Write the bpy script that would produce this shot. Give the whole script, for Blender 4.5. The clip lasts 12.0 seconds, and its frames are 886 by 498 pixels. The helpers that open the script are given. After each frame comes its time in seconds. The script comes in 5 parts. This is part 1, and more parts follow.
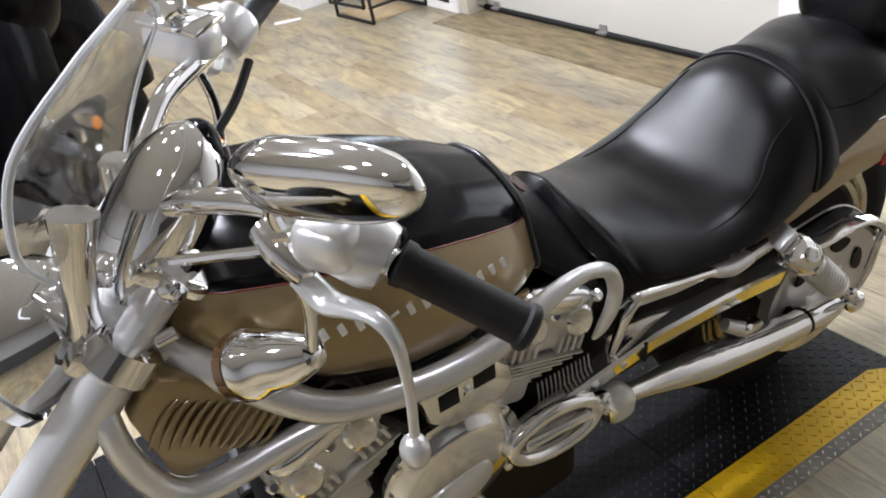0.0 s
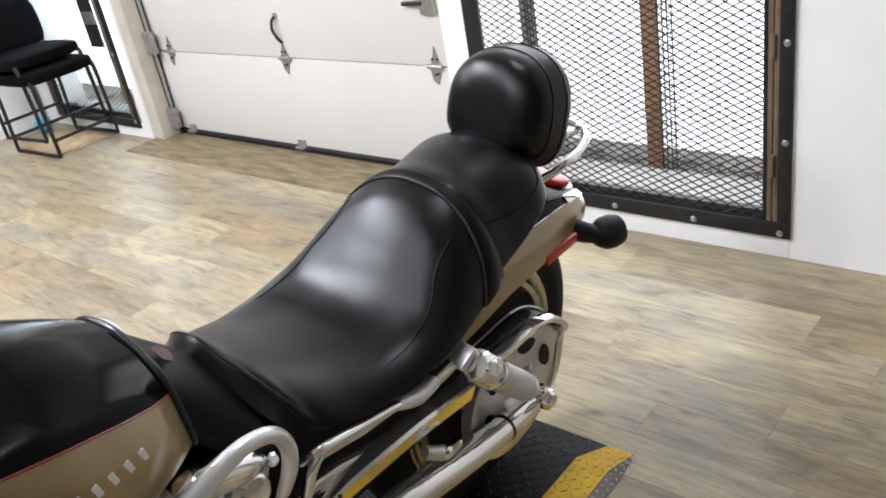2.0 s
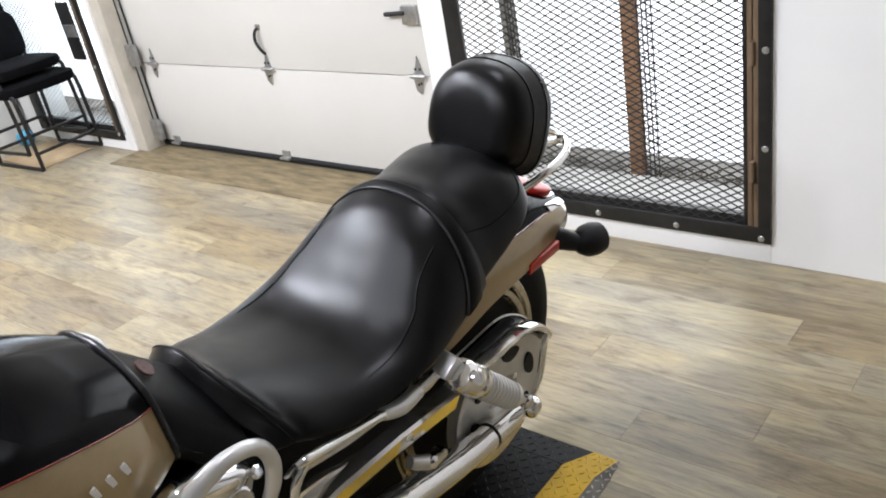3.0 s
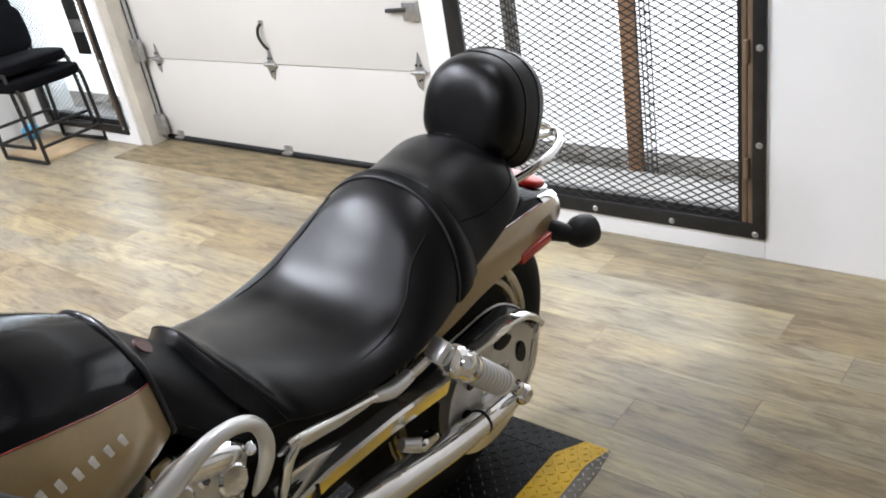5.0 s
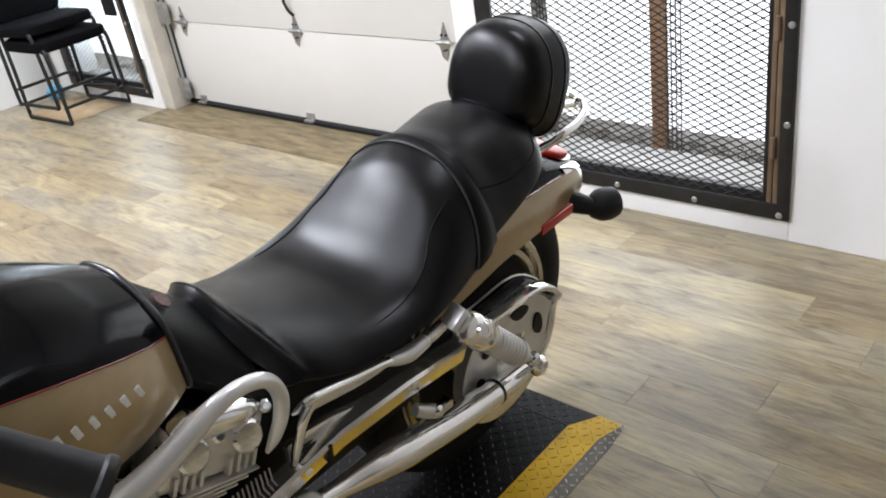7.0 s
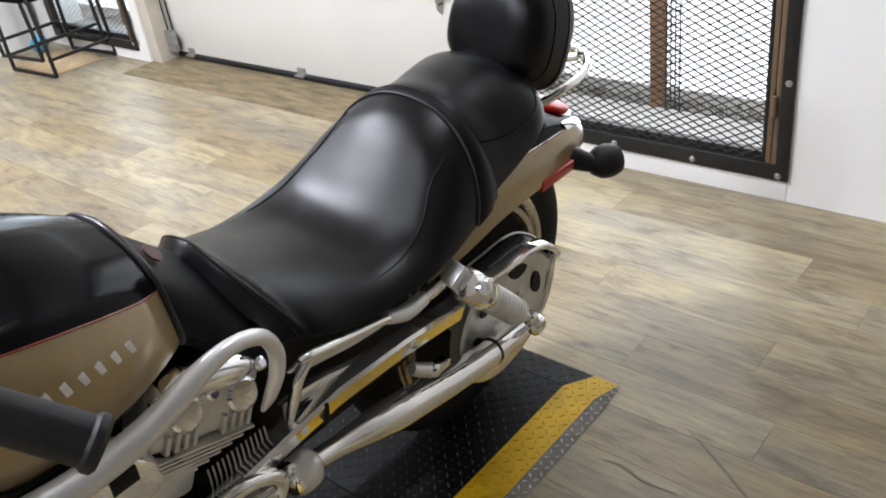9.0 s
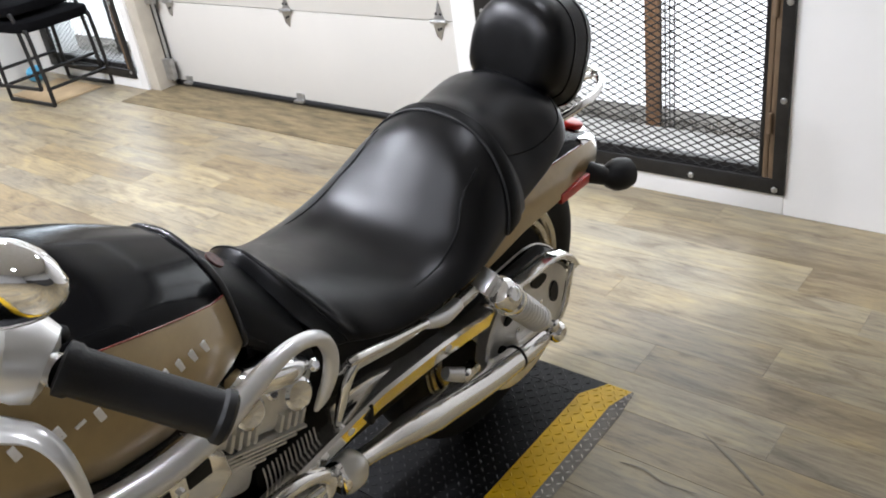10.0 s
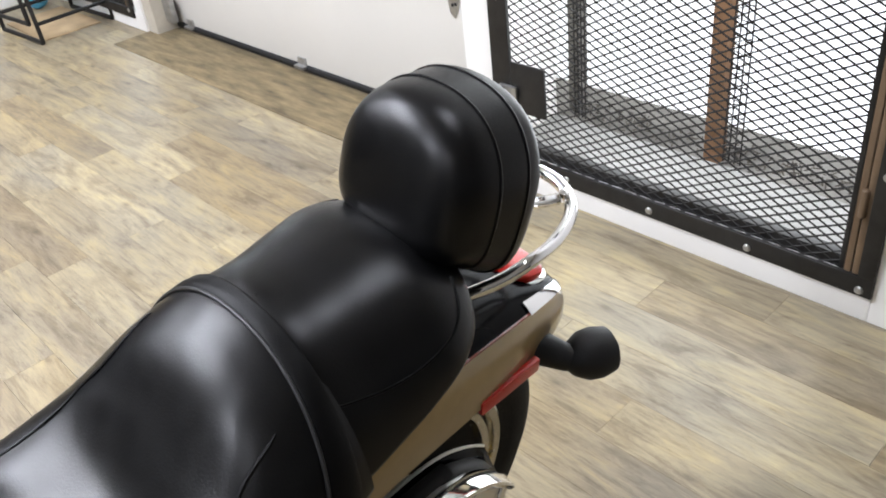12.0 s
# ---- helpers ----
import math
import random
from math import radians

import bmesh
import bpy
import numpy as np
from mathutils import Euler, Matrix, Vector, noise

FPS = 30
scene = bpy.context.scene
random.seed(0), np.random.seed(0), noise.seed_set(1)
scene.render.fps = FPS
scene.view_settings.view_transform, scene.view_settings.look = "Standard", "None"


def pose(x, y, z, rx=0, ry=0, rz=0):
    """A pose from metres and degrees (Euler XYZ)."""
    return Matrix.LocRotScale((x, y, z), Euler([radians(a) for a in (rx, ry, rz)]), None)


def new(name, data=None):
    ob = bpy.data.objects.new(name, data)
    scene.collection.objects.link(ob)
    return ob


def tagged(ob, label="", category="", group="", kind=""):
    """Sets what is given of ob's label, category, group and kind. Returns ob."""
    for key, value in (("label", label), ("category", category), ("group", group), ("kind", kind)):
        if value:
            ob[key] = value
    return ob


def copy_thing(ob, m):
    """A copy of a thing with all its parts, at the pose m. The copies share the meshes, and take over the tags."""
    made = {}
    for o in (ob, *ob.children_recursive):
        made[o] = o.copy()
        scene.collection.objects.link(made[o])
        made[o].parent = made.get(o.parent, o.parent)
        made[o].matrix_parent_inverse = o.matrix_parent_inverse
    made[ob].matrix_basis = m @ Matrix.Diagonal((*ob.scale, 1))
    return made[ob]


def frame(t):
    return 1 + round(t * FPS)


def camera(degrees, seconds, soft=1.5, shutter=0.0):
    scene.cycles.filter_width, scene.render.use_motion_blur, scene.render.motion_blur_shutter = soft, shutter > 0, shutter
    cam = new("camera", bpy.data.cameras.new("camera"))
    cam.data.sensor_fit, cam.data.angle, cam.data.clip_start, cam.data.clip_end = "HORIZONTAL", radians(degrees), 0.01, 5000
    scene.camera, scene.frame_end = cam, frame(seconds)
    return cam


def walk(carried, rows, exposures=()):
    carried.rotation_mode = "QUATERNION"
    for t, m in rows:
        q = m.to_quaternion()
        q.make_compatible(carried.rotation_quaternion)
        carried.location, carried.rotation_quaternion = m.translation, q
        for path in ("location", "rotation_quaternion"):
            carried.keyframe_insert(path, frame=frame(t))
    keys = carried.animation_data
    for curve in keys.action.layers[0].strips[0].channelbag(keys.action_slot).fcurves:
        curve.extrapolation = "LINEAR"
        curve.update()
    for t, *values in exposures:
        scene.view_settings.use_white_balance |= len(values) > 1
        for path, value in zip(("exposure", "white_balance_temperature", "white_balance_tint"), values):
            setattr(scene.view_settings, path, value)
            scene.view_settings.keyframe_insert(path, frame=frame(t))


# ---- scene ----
cam = camera(55.23, 12.0, soft=1.9)
PATH = [
    (0.0, 0.0000, 0.0000, 1.3862, 59.257, 10.361, 58.189),
    (0.5, 0.0124, 0.0719, 1.3743, 59.745, 11.188, 49.915),
    (1.0, 0.0081, 0.1254, 1.3723, 60.777, 9.473, 44.099),
    (1.5, -0.0058, 0.1519, 1.3747, 61.717, 8.301, 40.982),
    (2.0, -0.0030, 0.1647, 1.3824, 62.814, 9.321, 39.125),
    (2.5, 0.0006, 0.1666, 1.3849, 63.253, 9.380, 38.360),
    (3.0, 0.0070, 0.1666, 1.3860, 63.200, 9.572, 38.019),
    (4.8, 0.0439, 0.1457, 1.3853, 63.863, 9.377, 38.435),
    (5.0, 0.0465, 0.1466, 1.3818, 63.221, 9.259, 38.464),
    (5.5, 0.0493, 0.1463, 1.3730, 62.552, 8.473, 39.072),
    (6.0, 0.0527, 0.1430, 1.3610, 61.246, 8.003, 39.637),
    (6.5, 0.0504, 0.1439, 1.3619, 61.408, 7.817, 40.166),
    (6.7, 0.0474, 0.1434, 1.3650, 61.850, 8.150, 40.433),
    (8.3, 0.0243, 0.1468, 1.3590, 61.726, 7.688, 40.797),
    (8.5, 0.0219, 0.1479, 1.3515, 61.019, 7.532, 40.926),
    (9.0, 0.0075, 0.1526, 1.3427, 59.138, 7.319, 40.013),
    (9.5, -0.0049, 0.1127, 1.3546, 60.559, 5.881, 41.170),
    (10.0, -0.0108, 0.0459, 1.3611, 60.714, 7.505, 38.527),
    (10.5, -0.0313, 0.1028, 1.3393, 58.736, 7.341, 39.658),
    (11.0, -0.0493, 0.3701, 1.3587, 61.419, 5.214, 47.175),
    (11.5, -0.1552, 0.5785, 1.3340, 57.884, 3.429, 48.104),
    (12.0, -0.2951, 0.8296, 1.3483, 55.695, 6.063, 45.682),
]
walk(cam, [(t, pose(x, y, z, rx, ry, rz)) for t, x, y, z, rx, ry, rz in PATH])
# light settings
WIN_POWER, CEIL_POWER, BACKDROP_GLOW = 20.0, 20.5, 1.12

# ---- world and light ----
world = bpy.data.worlds.new("world")
scene.world = world
world.use_nodes = True
wn = world.node_tree
sky = wn.nodes.new("ShaderNodeTexSky")
sky.sky_type = "NISHITA"
sky.sun_disc = False
sky.sun_elevation, sky.sun_rotation = radians(35), radians(150)
wn.links.new(sky.outputs[0], wn.nodes["Background"].inputs[0])
wn.nodes["Background"].inputs[1].default_value = 0.12
scene.view_settings.exposure = 0.0


def lamp(name, kind, place, energy, colour, size=0.1, size_y=None, turn=(0, 0, 0)):
    data = bpy.data.lights.new(name, kind)
    data.energy, data.color = energy, colour
    if kind == "AREA":
        data.shape = "RECTANGLE" if size_y else "DISK"
        data.size = size
        if size_y:
            data.size_y = size_y
    else:
        data.shadow_soft_size = size
    ob = new(name, data)
    ob.matrix_world = pose(*place, *turn)
    return ob


# daylight standing in the meshed openings, facing into the room
lamp("window_light", "AREA", (-1.37, 2.80, 1.15), WIN_POWER, (0.90, 0.95, 1.0), 0.95, 1.9, (-90, 0, 0))
lamp("window_light", "AREA", (-5.3, 2.85, 1.15), WIN_POWER * 0.9, (0.72, 0.86, 1.0), 0.8, 1.9, (-90, 0, 0))
# unseen fill lamps added to brighten the room, and ceiling spots placed from reflections
FILLS = [(-5.6, 1.7, 0.6), (-0.80, 1.80, 0.7), (-1.35, -1.75, 3.6), (0.15, -1.3, 0.9), (-7.0, 0.5, 1.2)]
SPOTS = [(-3.3, 1.7, 0.3), (-1.15, -0.35, 0.4), (-2.7, -0.62, 3.0), (-2.7, 0.0, 3.0), (-2.7, 0.62, 3.0), (-4.75, -1.4, 2.5), (-4.75, -0.4, 2.3), (-4.75, 0.6, 1.9)]
for lx, ly, lp in SPOTS:
    lamp("ceiling_spot", "AREA", (lx, ly, 2.90), CEIL_POWER * lp, (0.848, 0.876, 0.985), 0.20)
for lx, ly, lp in FILLS:
    lamp("fill_light", "AREA", (lx, ly, 2.92), CEIL_POWER * lp, (0.848, 0.876, 0.985), 0.24)


# ---- materials ----
def nodes_of(name):
    m = bpy.data.materials.new(name)
    m.use_nodes = True
    t = m.node_tree
    return m, t, t.nodes["Principled BSDF"]


def noise_node(t, scale, detail=4, rough=0.55, stretch=None, seed_from_object=False):
    co = t.nodes.new("ShaderNodeTexCoord")
    src = co.outputs["Object"]
    mp = t.nodes.new("ShaderNodeMapping")
    t.links.new(src, mp.inputs[0])
    if stretch:
        mp.inputs["Scale"].default_value = stretch
    if seed_from_object:
        info = t.nodes.new("ShaderNodeObjectInfo")
        mul = t.nodes.new("ShaderNodeMath")
        mul.operation = "MULTIPLY"
        mul.inputs[1].default_value = 37.0
        t.links.new(info.outputs["Random"], mul.inputs[0])
        comb = t.nodes.new("ShaderNodeCombineXYZ")
        for k in range(3):
            t.links.new(mul.outputs[0], comb.inputs[k])
        t.links.new(comb.outputs[0], mp.inputs["Location"])
    n = t.nodes.new("ShaderNodeTexNoise")
    n.inputs["Scale"].default_value, n.inputs["Detail"].default_value, n.inputs["Roughness"].default_value = scale, detail, rough
    t.links.new(mp.outputs[0], n.inputs["Vector"])
    return n


def ramp(t, source, stops):
    r = t.nodes.new("ShaderNodeValToRGB")
    while len(r.color_ramp.elements) < len(stops):
        r.color_ramp.elements.new(0.5)
    for e, (p, c) in zip(r.color_ramp.elements, stops):
        e.position, e.color = p, (*c, 1) if len(c) == 3 else c
    t.links.new(source, r.inputs[0])
    return r


def surface(name, colour, rough=0.5, metal=0.0, vary=0.12, scale=8.0, bump=0.0, bump_scale=200.0, rough_vary=0.08, coat=0.0, spec=0.5, stretch=None):
    """A surface with variation at two scales, in colour, gloss and relief."""
    m, t, b = nodes_of(name)
    big = noise_node(t, scale, 5, 0.6, stretch)
    lo = tuple(c * (1 - vary) for c in colour)
    hi = tuple(min(1, c * (1 + vary)) for c in colour)
    r = ramp(t, big.outputs["Fac"], [(0.3, lo), (0.7, hi)])
    t.links.new(r.outputs[0], b.inputs["Base Color"])
    fine = noise_node(t, scale * 7, 4)
    mr = t.nodes.new("ShaderNodeMapRange")
    mr.inputs["To Min"].default_value, mr.inputs["To Max"].default_value = max(0.02, rough - rough_vary), min(1, rough + rough_vary)
    t.links.new(fine.outputs["Fac"], mr.inputs["Value"])
    t.links.new(mr.outputs[0], b.inputs["Roughness"])
    b.inputs["Metallic"].default_value = metal
    b.inputs["Coat Weight"].default_value = coat
    b.inputs["Coat Roughness"].default_value = 0.04
    b.inputs["Specular IOR Level"].default_value = spec
    if bump:
        g = noise_node(t, bump_scale, 3)
        bp = t.nodes.new("ShaderNodeBump")
        bp.inputs["Strength"].default_value = bump
        bp.inputs["Distance"].default_value = 0.002
        t.links.new(g.outputs["Fac"], bp.inputs["Height"])
        t.links.new(bp.outputs[0], b.inputs["Normal"])
    return m


CHROME = surface("chrome", (0.92, 0.92, 0.92), 0.06, 1.0, 0.03, 5, rough_vary=0.03)
SATIN = surface("silver_paint", (0.82, 0.82, 0.81), 0.28, 0.55, 0.03, 30, rough_vary=0.012)
ALLOY = surface("cast_alloy", (0.76, 0.755, 0.74), 0.34, 0.7, 0.10, 20, 0.1, 300, 0.02)
MIRROR_GLASS = surface("mirror_glass", (0.85, 0.85, 0.85), 0.02, 1.0, 0.01, 3, rough_vary=0.01)
POLISH = surface("polished_aluminium", (0.95, 0.94, 0.92), 0.10, 0.88, 0.03, 20, rough_vary=0.02)
LEATHER = surface("black_leather", (0.002, 0.002, 0.0022), 0.315, 0, 0.25, 6, 0.12, 420, 0.08, spec=0.30)
LEATHER_TRIM = surface("black_vinyl", (0.003, 0.003, 0.003), 0.42, 0, 0.2, 10, 0.2, 420, 0.06, spec=0.13)
BLACK_PAINT = surface("gloss_black_paint", (0.003, 0.003, 0.0035), 0.14, 0, 0.1, 4, rough_vary=0.03, spec=0.09)
TAN_PAINT = surface("champagne_paint", (0.32, 0.228, 0.105), 0.32, 0.4, 0.05, 60, 0.02, 900, 0.05, coat=1.0)
BADGE = surface("bright_badge", (0.86, 0.85, 0.83), 0.3, 0.2, 0.05, 40)
RED_LINE = surface("red_pinstripe", (0.22, 0.03, 0.018), 0.25, 0, 0.1, 30, coat=1.0)
RUBBER = surface("black_rubber", (0.012, 0.012, 0.0125), 0.5, 0, 0.15, 25, 0.15, 350, spec=0.3)
TYRE = surface("tyre_rubber", (0.010, 0.010, 0.010), 0.75, 0, 0.2, 20, 0.3, 200, spec=0.25)
# dark engine paint, also used where gaps and recesses lie in shade
DARK = surface("dark_paint_and_shade", (0.006, 0.006, 0.006), 0.55, 0.0, 0.3, 15, 0.2, 150, spec=0.25)
RED_LENS = surface("red_lens", (0.55, 0.014, 0.008), 0.3, 0, 0.1, 30, coat=0.25)
AMBER = surface("amber_reflector", (0.85, 0.28, 0.02), 0.2, 0, 0.1, 30)
WHITE_WALL = surface("white_wall_paint", (0.86, 0.85, 0.82), 0.7, 0, 0.04, 1.6, 0.2, 60)
SILL_PAINT = surface("darkened_sill_paint", (0.30, 0.295, 0.28), 0.8, 0, 0.12, 9, 0.3, 60)
WHITE_DOOR = surface("cream_door_paint", (0.62, 0.60, 0.55), 0.5, 0, 0.03, 1.2, 0.15, 90)
BLACK_STEEL = surface("black_steel", (0.022, 0.021, 0.020), 0.45, 0.4, 0.35, 14, 0.25, 120)
GALV = surface("galvanised_steel", (0.46, 0.46, 0.45), 0.4, 0.9, 0.2, 40, 0.1, 200)
RUST = surface("rusty_brown_steel", (0.17, 0.115, 0.07), 0.6, 0.2, 0.4, 22, 0.4, 120, stretch=(1, 1, 0.2))
BROWN_WOOD = surface("weathered_wood", (0.24, 0.13, 0.065), 0.7, 0, 0.35, 9, 0.4, 80, stretch=(1, 1, 0.12))
CONCRETE = surface("dirty_concrete", (0.23, 0.22, 0.20), 0.85, 0, 0.35, 7, 0.5, 60)
DEBRIS = surface("dry_debris", (0.10, 0.09, 0.075), 0.9, 0, 0.5, 30, 0.5, 90)
FABRIC = surface("black_fabric", (0.004, 0.004, 0.0045), 0.9, 0, 0.3, 40, 0.4, 500, spec=0.06)
MAT_BLACK = surface("black_mat_rubber", (0.003, 0.003, 0.0032), 0.55, 0, 0.35, 10, 0.2, 200, spec=0.14)
MAT_TREAD = surface("polished_mat_tread", (0.016, 0.016, 0.016), 0.34, 0, 0.35, 10, 0.1, 200, spec=0.3)
MAT_YELLOW = surface("yellow_mat_rubber", (0.66, 0.40, 0.005), 0.5, 0, 0.25, 9, 0.25, 120, spec=0.25)
MAT_WORN = surface("worn_tread", (0.58, 0.54, 0.47), 0.6, 0, 0.3, 20, 0.2, 200)
MAT_GREY = surface("scuffed_mat_edge", (0.17, 0.155, 0.13), 0.6, 0, 0.4, 14, 0.2, 200)
CARD = surface("cardboard", (0.45, 0.32, 0.18), 0.8, 0, 0.15, 8)
BLUE = surface("blue_plastic", (0.08, 0.35, 0.55), 0.5, 0, 0.15, 8)
ORANGE = surface("orange_enamel", (0.60, 0.17, 0.03), 0.5, 0, 0.2, 10)
YELLOW_TIN = surface("yellow_enamel", (0.60, 0.36, 0.06), 0.5, 0, 0.2, 10)


def plank_material(name, tones, island=False):
    """Printed vinyl planks: tone by piece, streaks along the grain, grey blotches, knots."""
    m, t, b = nodes_of(name)
    info = t.nodes.new("ShaderNodeNewGeometry" if island else "ShaderNodeObjectInfo")
    rand = info.outputs["Random Per Island" if island else "Random"]
    co = t.nodes.new("ShaderNodeTexCoord")
    shift = t.nodes.new("ShaderNodeVectorMath")
    shift.operation = "MULTIPLY_ADD"
    comb = t.nodes.new("ShaderNodeCombineXYZ")
    for k in range(3):
        t.links.new(rand, comb.inputs[k])
    t.links.new(comb.outputs[0], shift.inputs[0])
    shift.inputs[1].default_value = (37.0, 23.0, 11.0)
    t.links.new(co.outputs["Object"], shift.inputs[2])

    def grain(scale, detail, rough, stretch, warp=0.0):
        mp = t.nodes.new("ShaderNodeMapping")
        mp.inputs["Scale"].default_value = stretch
        t.links.new(shift.outputs[0], mp.inputs[0])
        n = t.nodes.new("ShaderNodeTexNoise")
        n.inputs["Scale"].default_value, n.inputs["Detail"].default_value, n.inputs["Roughness"].default_value = scale, detail, rough
        n.inputs["Distortion"].default_value = warp
        t.links.new(mp.outputs[0], n.inputs["Vector"])
        return n

    def times(a, c, f=1.0):
        mix = t.nodes.new("ShaderNodeMix")
        mix.data_type, mix.blend_type = "RGBA", "MULTIPLY"
        mix.inputs[0].default_value = f
        t.links.new(a, mix.inputs[6])
        t.links.new(c, mix.inputs[7])
        return mix.outputs[2]

    tone = ramp(t, rand, tones)
    fine = grain(15, 10, 0.80, (0.55, 5.5, 1), 0.4)
    fr = ramp(t, fine.outputs["Fac"], [(0.36, (0.44, 0.39, 0.33)), (0.49, (0.95, 0.94, 0.92)), (0.64, (1.28, 1.25, 1.12))])
    broad = grain(4.2, 6, 0.66, (0.75, 3.4, 1), 0.8)
    br = ramp(t, broad.outputs["Fac"], [(0.36, (0.42, 0.38, 0.35)), (0.46, (0.80, 0.79, 0.80)), (0.53, (1.02, 1.02, 1.0)), (0.63, (1.28, 1.22, 1.0))])
    cloud = grain(2.2, 3, 0.5, (0.8, 1.5, 1))
    cr = ramp(t, cloud.outputs["Fac"], [(0.36, (0.84, 0.86, 0.92)), (0.60, (1.06, 1.03, 0.95))])
    vo = t.nodes.new("ShaderNodeTexVoronoi")
    vo.voronoi_dimensions = "2D"
    mp = t.nodes.new("ShaderNodeMapping")
    mp.inputs["Scale"].default_value = (1.0, 2.0, 1.0)
    t.links.new(shift.outputs[0], mp.inputs[0])
    t.links.new(mp.outputs[0], vo.inputs["Vector"])
    vo.inputs["Scale"].default_value = 2.6
    kr = ramp(t, vo.outputs["Distance"], [(0.018, (0.22, 0.18, 0.16)), (0.045, (0.66, 0.63, 0.62)), (0.095, (1, 1, 1))])
    col = times(times(times(times(tone.outputs[0], fr.outputs[0], 0.62), br.outputs[0], 0.60), cr.outputs[0]), kr.outputs[0], 0.45)
    t.links.new(col, b.inputs["Base Color"])
    b.inputs["Specular IOR Level"].default_value = 0.36
    mr = t.nodes.new("ShaderNodeMapRange")
    mr.inputs["To Min"].default_value, mr.inputs["To Max"].default_value = 0.26, 0.46
    t.links.new(fine.outputs["Fac"], mr.inputs["Value"])
    t.links.new(mr.outputs[0], b.inputs["Roughness"])
    bp = t.nodes.new("ShaderNodeBump")
    bp.inputs["Strength"].default_value, bp.inputs["Distance"].default_value = 0.25, 0.001
    t.links.new(fine.outputs["Fac"], bp.inputs["Height"])
    t.links.new(bp.outputs[0], b.inputs["Normal"])
    return m


TONES = [(0.0, (0.262, 0.213, 0.140)), (0.25, (0.333, 0.279, 0.183)), (0.5, (0.358, 0.309, 0.215)), (0.75, (0.300, 0.259, 0.184)), (1.0, (0.262, 0.223, 0.160))]
PLANK = plank_material("vinyl_plank", TONES)
FAR_PLANK = plank_material("vinyl_plank_far", TONES, True)
PLYWOOD = surface("worn_plywood", (0.190, 0.146, 0.078), 0.7, 0, 0.50, 11, 0.3, 80, stretch=(0.5, 2.5, 1))


def clear_material(name, tint=(0.97, 0.98, 0.98), rough=0.02, through_=1.0):
    m, t, b = nodes_of(name)
    b.inputs["Base Color"].default_value = (*tint, 1)
    b.inputs["Roughness"].default_value = rough
    b.inputs["Transmission Weight"].default_value = through_
    b.inputs["IOR"].default_value = 1.17
    return m


CLEAR = clear_material("clear_plastic", (0.97, 0.98, 0.98), 0.025, 1.0)
CLEAR_EDGE = clear_material("polished_plastic_edge", (0.92, 0.94, 0.95), 0.25, 0.45)


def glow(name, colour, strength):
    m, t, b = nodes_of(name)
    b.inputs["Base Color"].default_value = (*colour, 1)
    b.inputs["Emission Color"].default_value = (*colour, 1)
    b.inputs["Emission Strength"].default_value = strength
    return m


BACKDROP = glow("daylight_glow", (0.93, 0.96, 1.0), BACKDROP_GLOW)


# ---- mesh helpers ----
def part(name, bm, material, parent=None, label="", sharp=38):
    bmesh.ops.recalc_face_normals(bm, faces=bm.faces[:])
    lim = radians(sharp)
    for e in bm.edges:
        e.smooth = len(e.link_faces) == 2 and e.calc_face_angle(0) < lim
    for f in bm.faces:
        f.smooth = True
    me = bpy.data.meshes.new(name)
    bm.to_mesh(me)
    bm.free()
    me.materials.append(material)
    ob = new(name, me)
    ob.parent = parent
    if label:
        ob["label"] = label
    return ob


def thing(name, place, label, category, group="", turn=(0, 0, 0), kind=""):
    ob = new(name)
    ob.matrix_world = pose(*place, *turn)
    return tagged(ob, label, category, group, kind)


def spline(pts, n=8):
    """A smooth line through the points, n steps to each stretch."""
    p = [Vector(a) for a in pts]
    out = []
    for i in range(len(p) - 1):
        a, b, c, d = p[max(i - 1, 0)], p[i], p[i + 1], p[min(i + 2, len(p) - 1)]
        for k in range(n):
            t = k / n
            out.append(0.5 * (2 * b + (c - a) * t + (2 * a - 5 * b + 4 * c - d) * t * t + (3 * b - a - 3 * c + d) * t ** 3))
    return out + [p[-1]]


def skin(bm, rings, closed=True, caps=True):
    rows = [[bm.verts.new(p) for p in ring] for ring in rings]
    n = len(rows[0])
    for a, b in zip(rows, rows[1:]):
        for j in range(n if closed else n - 1):
            k = (j + 1) % n
            bm.faces.new((a[j], a[k], b[k], b[j]))
    if caps and closed:
        bm.faces.new(rows[0][::-1])
        bm.faces.new(rows[-1])
    return rows


def tube(pts, r, seg=12, n=6, bm=None, flat=1.0):
    """A pipe along a smooth line; r: one radius, or one for each point given."""
    bm = bm or bmesh.new()
    line = spline(pts, n) if n > 1 else [Vector(p) for p in pts]
    rad = [r] * len(line) if not isinstance(r, (list, tuple)) else [float(np.interp(i / max(1, n), range(len(r)), r)) for i in range(len(line))]
    up = Vector((0, 0, 1))
    rings, last = [], None
    for i, p in enumerate(line):
        d = (line[min(i + 1, len(line) - 1)] - line[max(i - 1, 0)]).normalized()
        if last is None:
            last = d.orthogonal().normalized() if abs(d.dot(up)) > 0.95 else d.cross(up).normalized()
        s = (last - d * last.dot(d)).normalized()
        last = s
        u = s.cross(d)
        rings.append([p + rad[i] * (math.cos(a) * s + flat * math.sin(a) * u) for a in (2 * math.pi * k / seg for k in range(seg))])
    skin(bm, rings)
    return bm


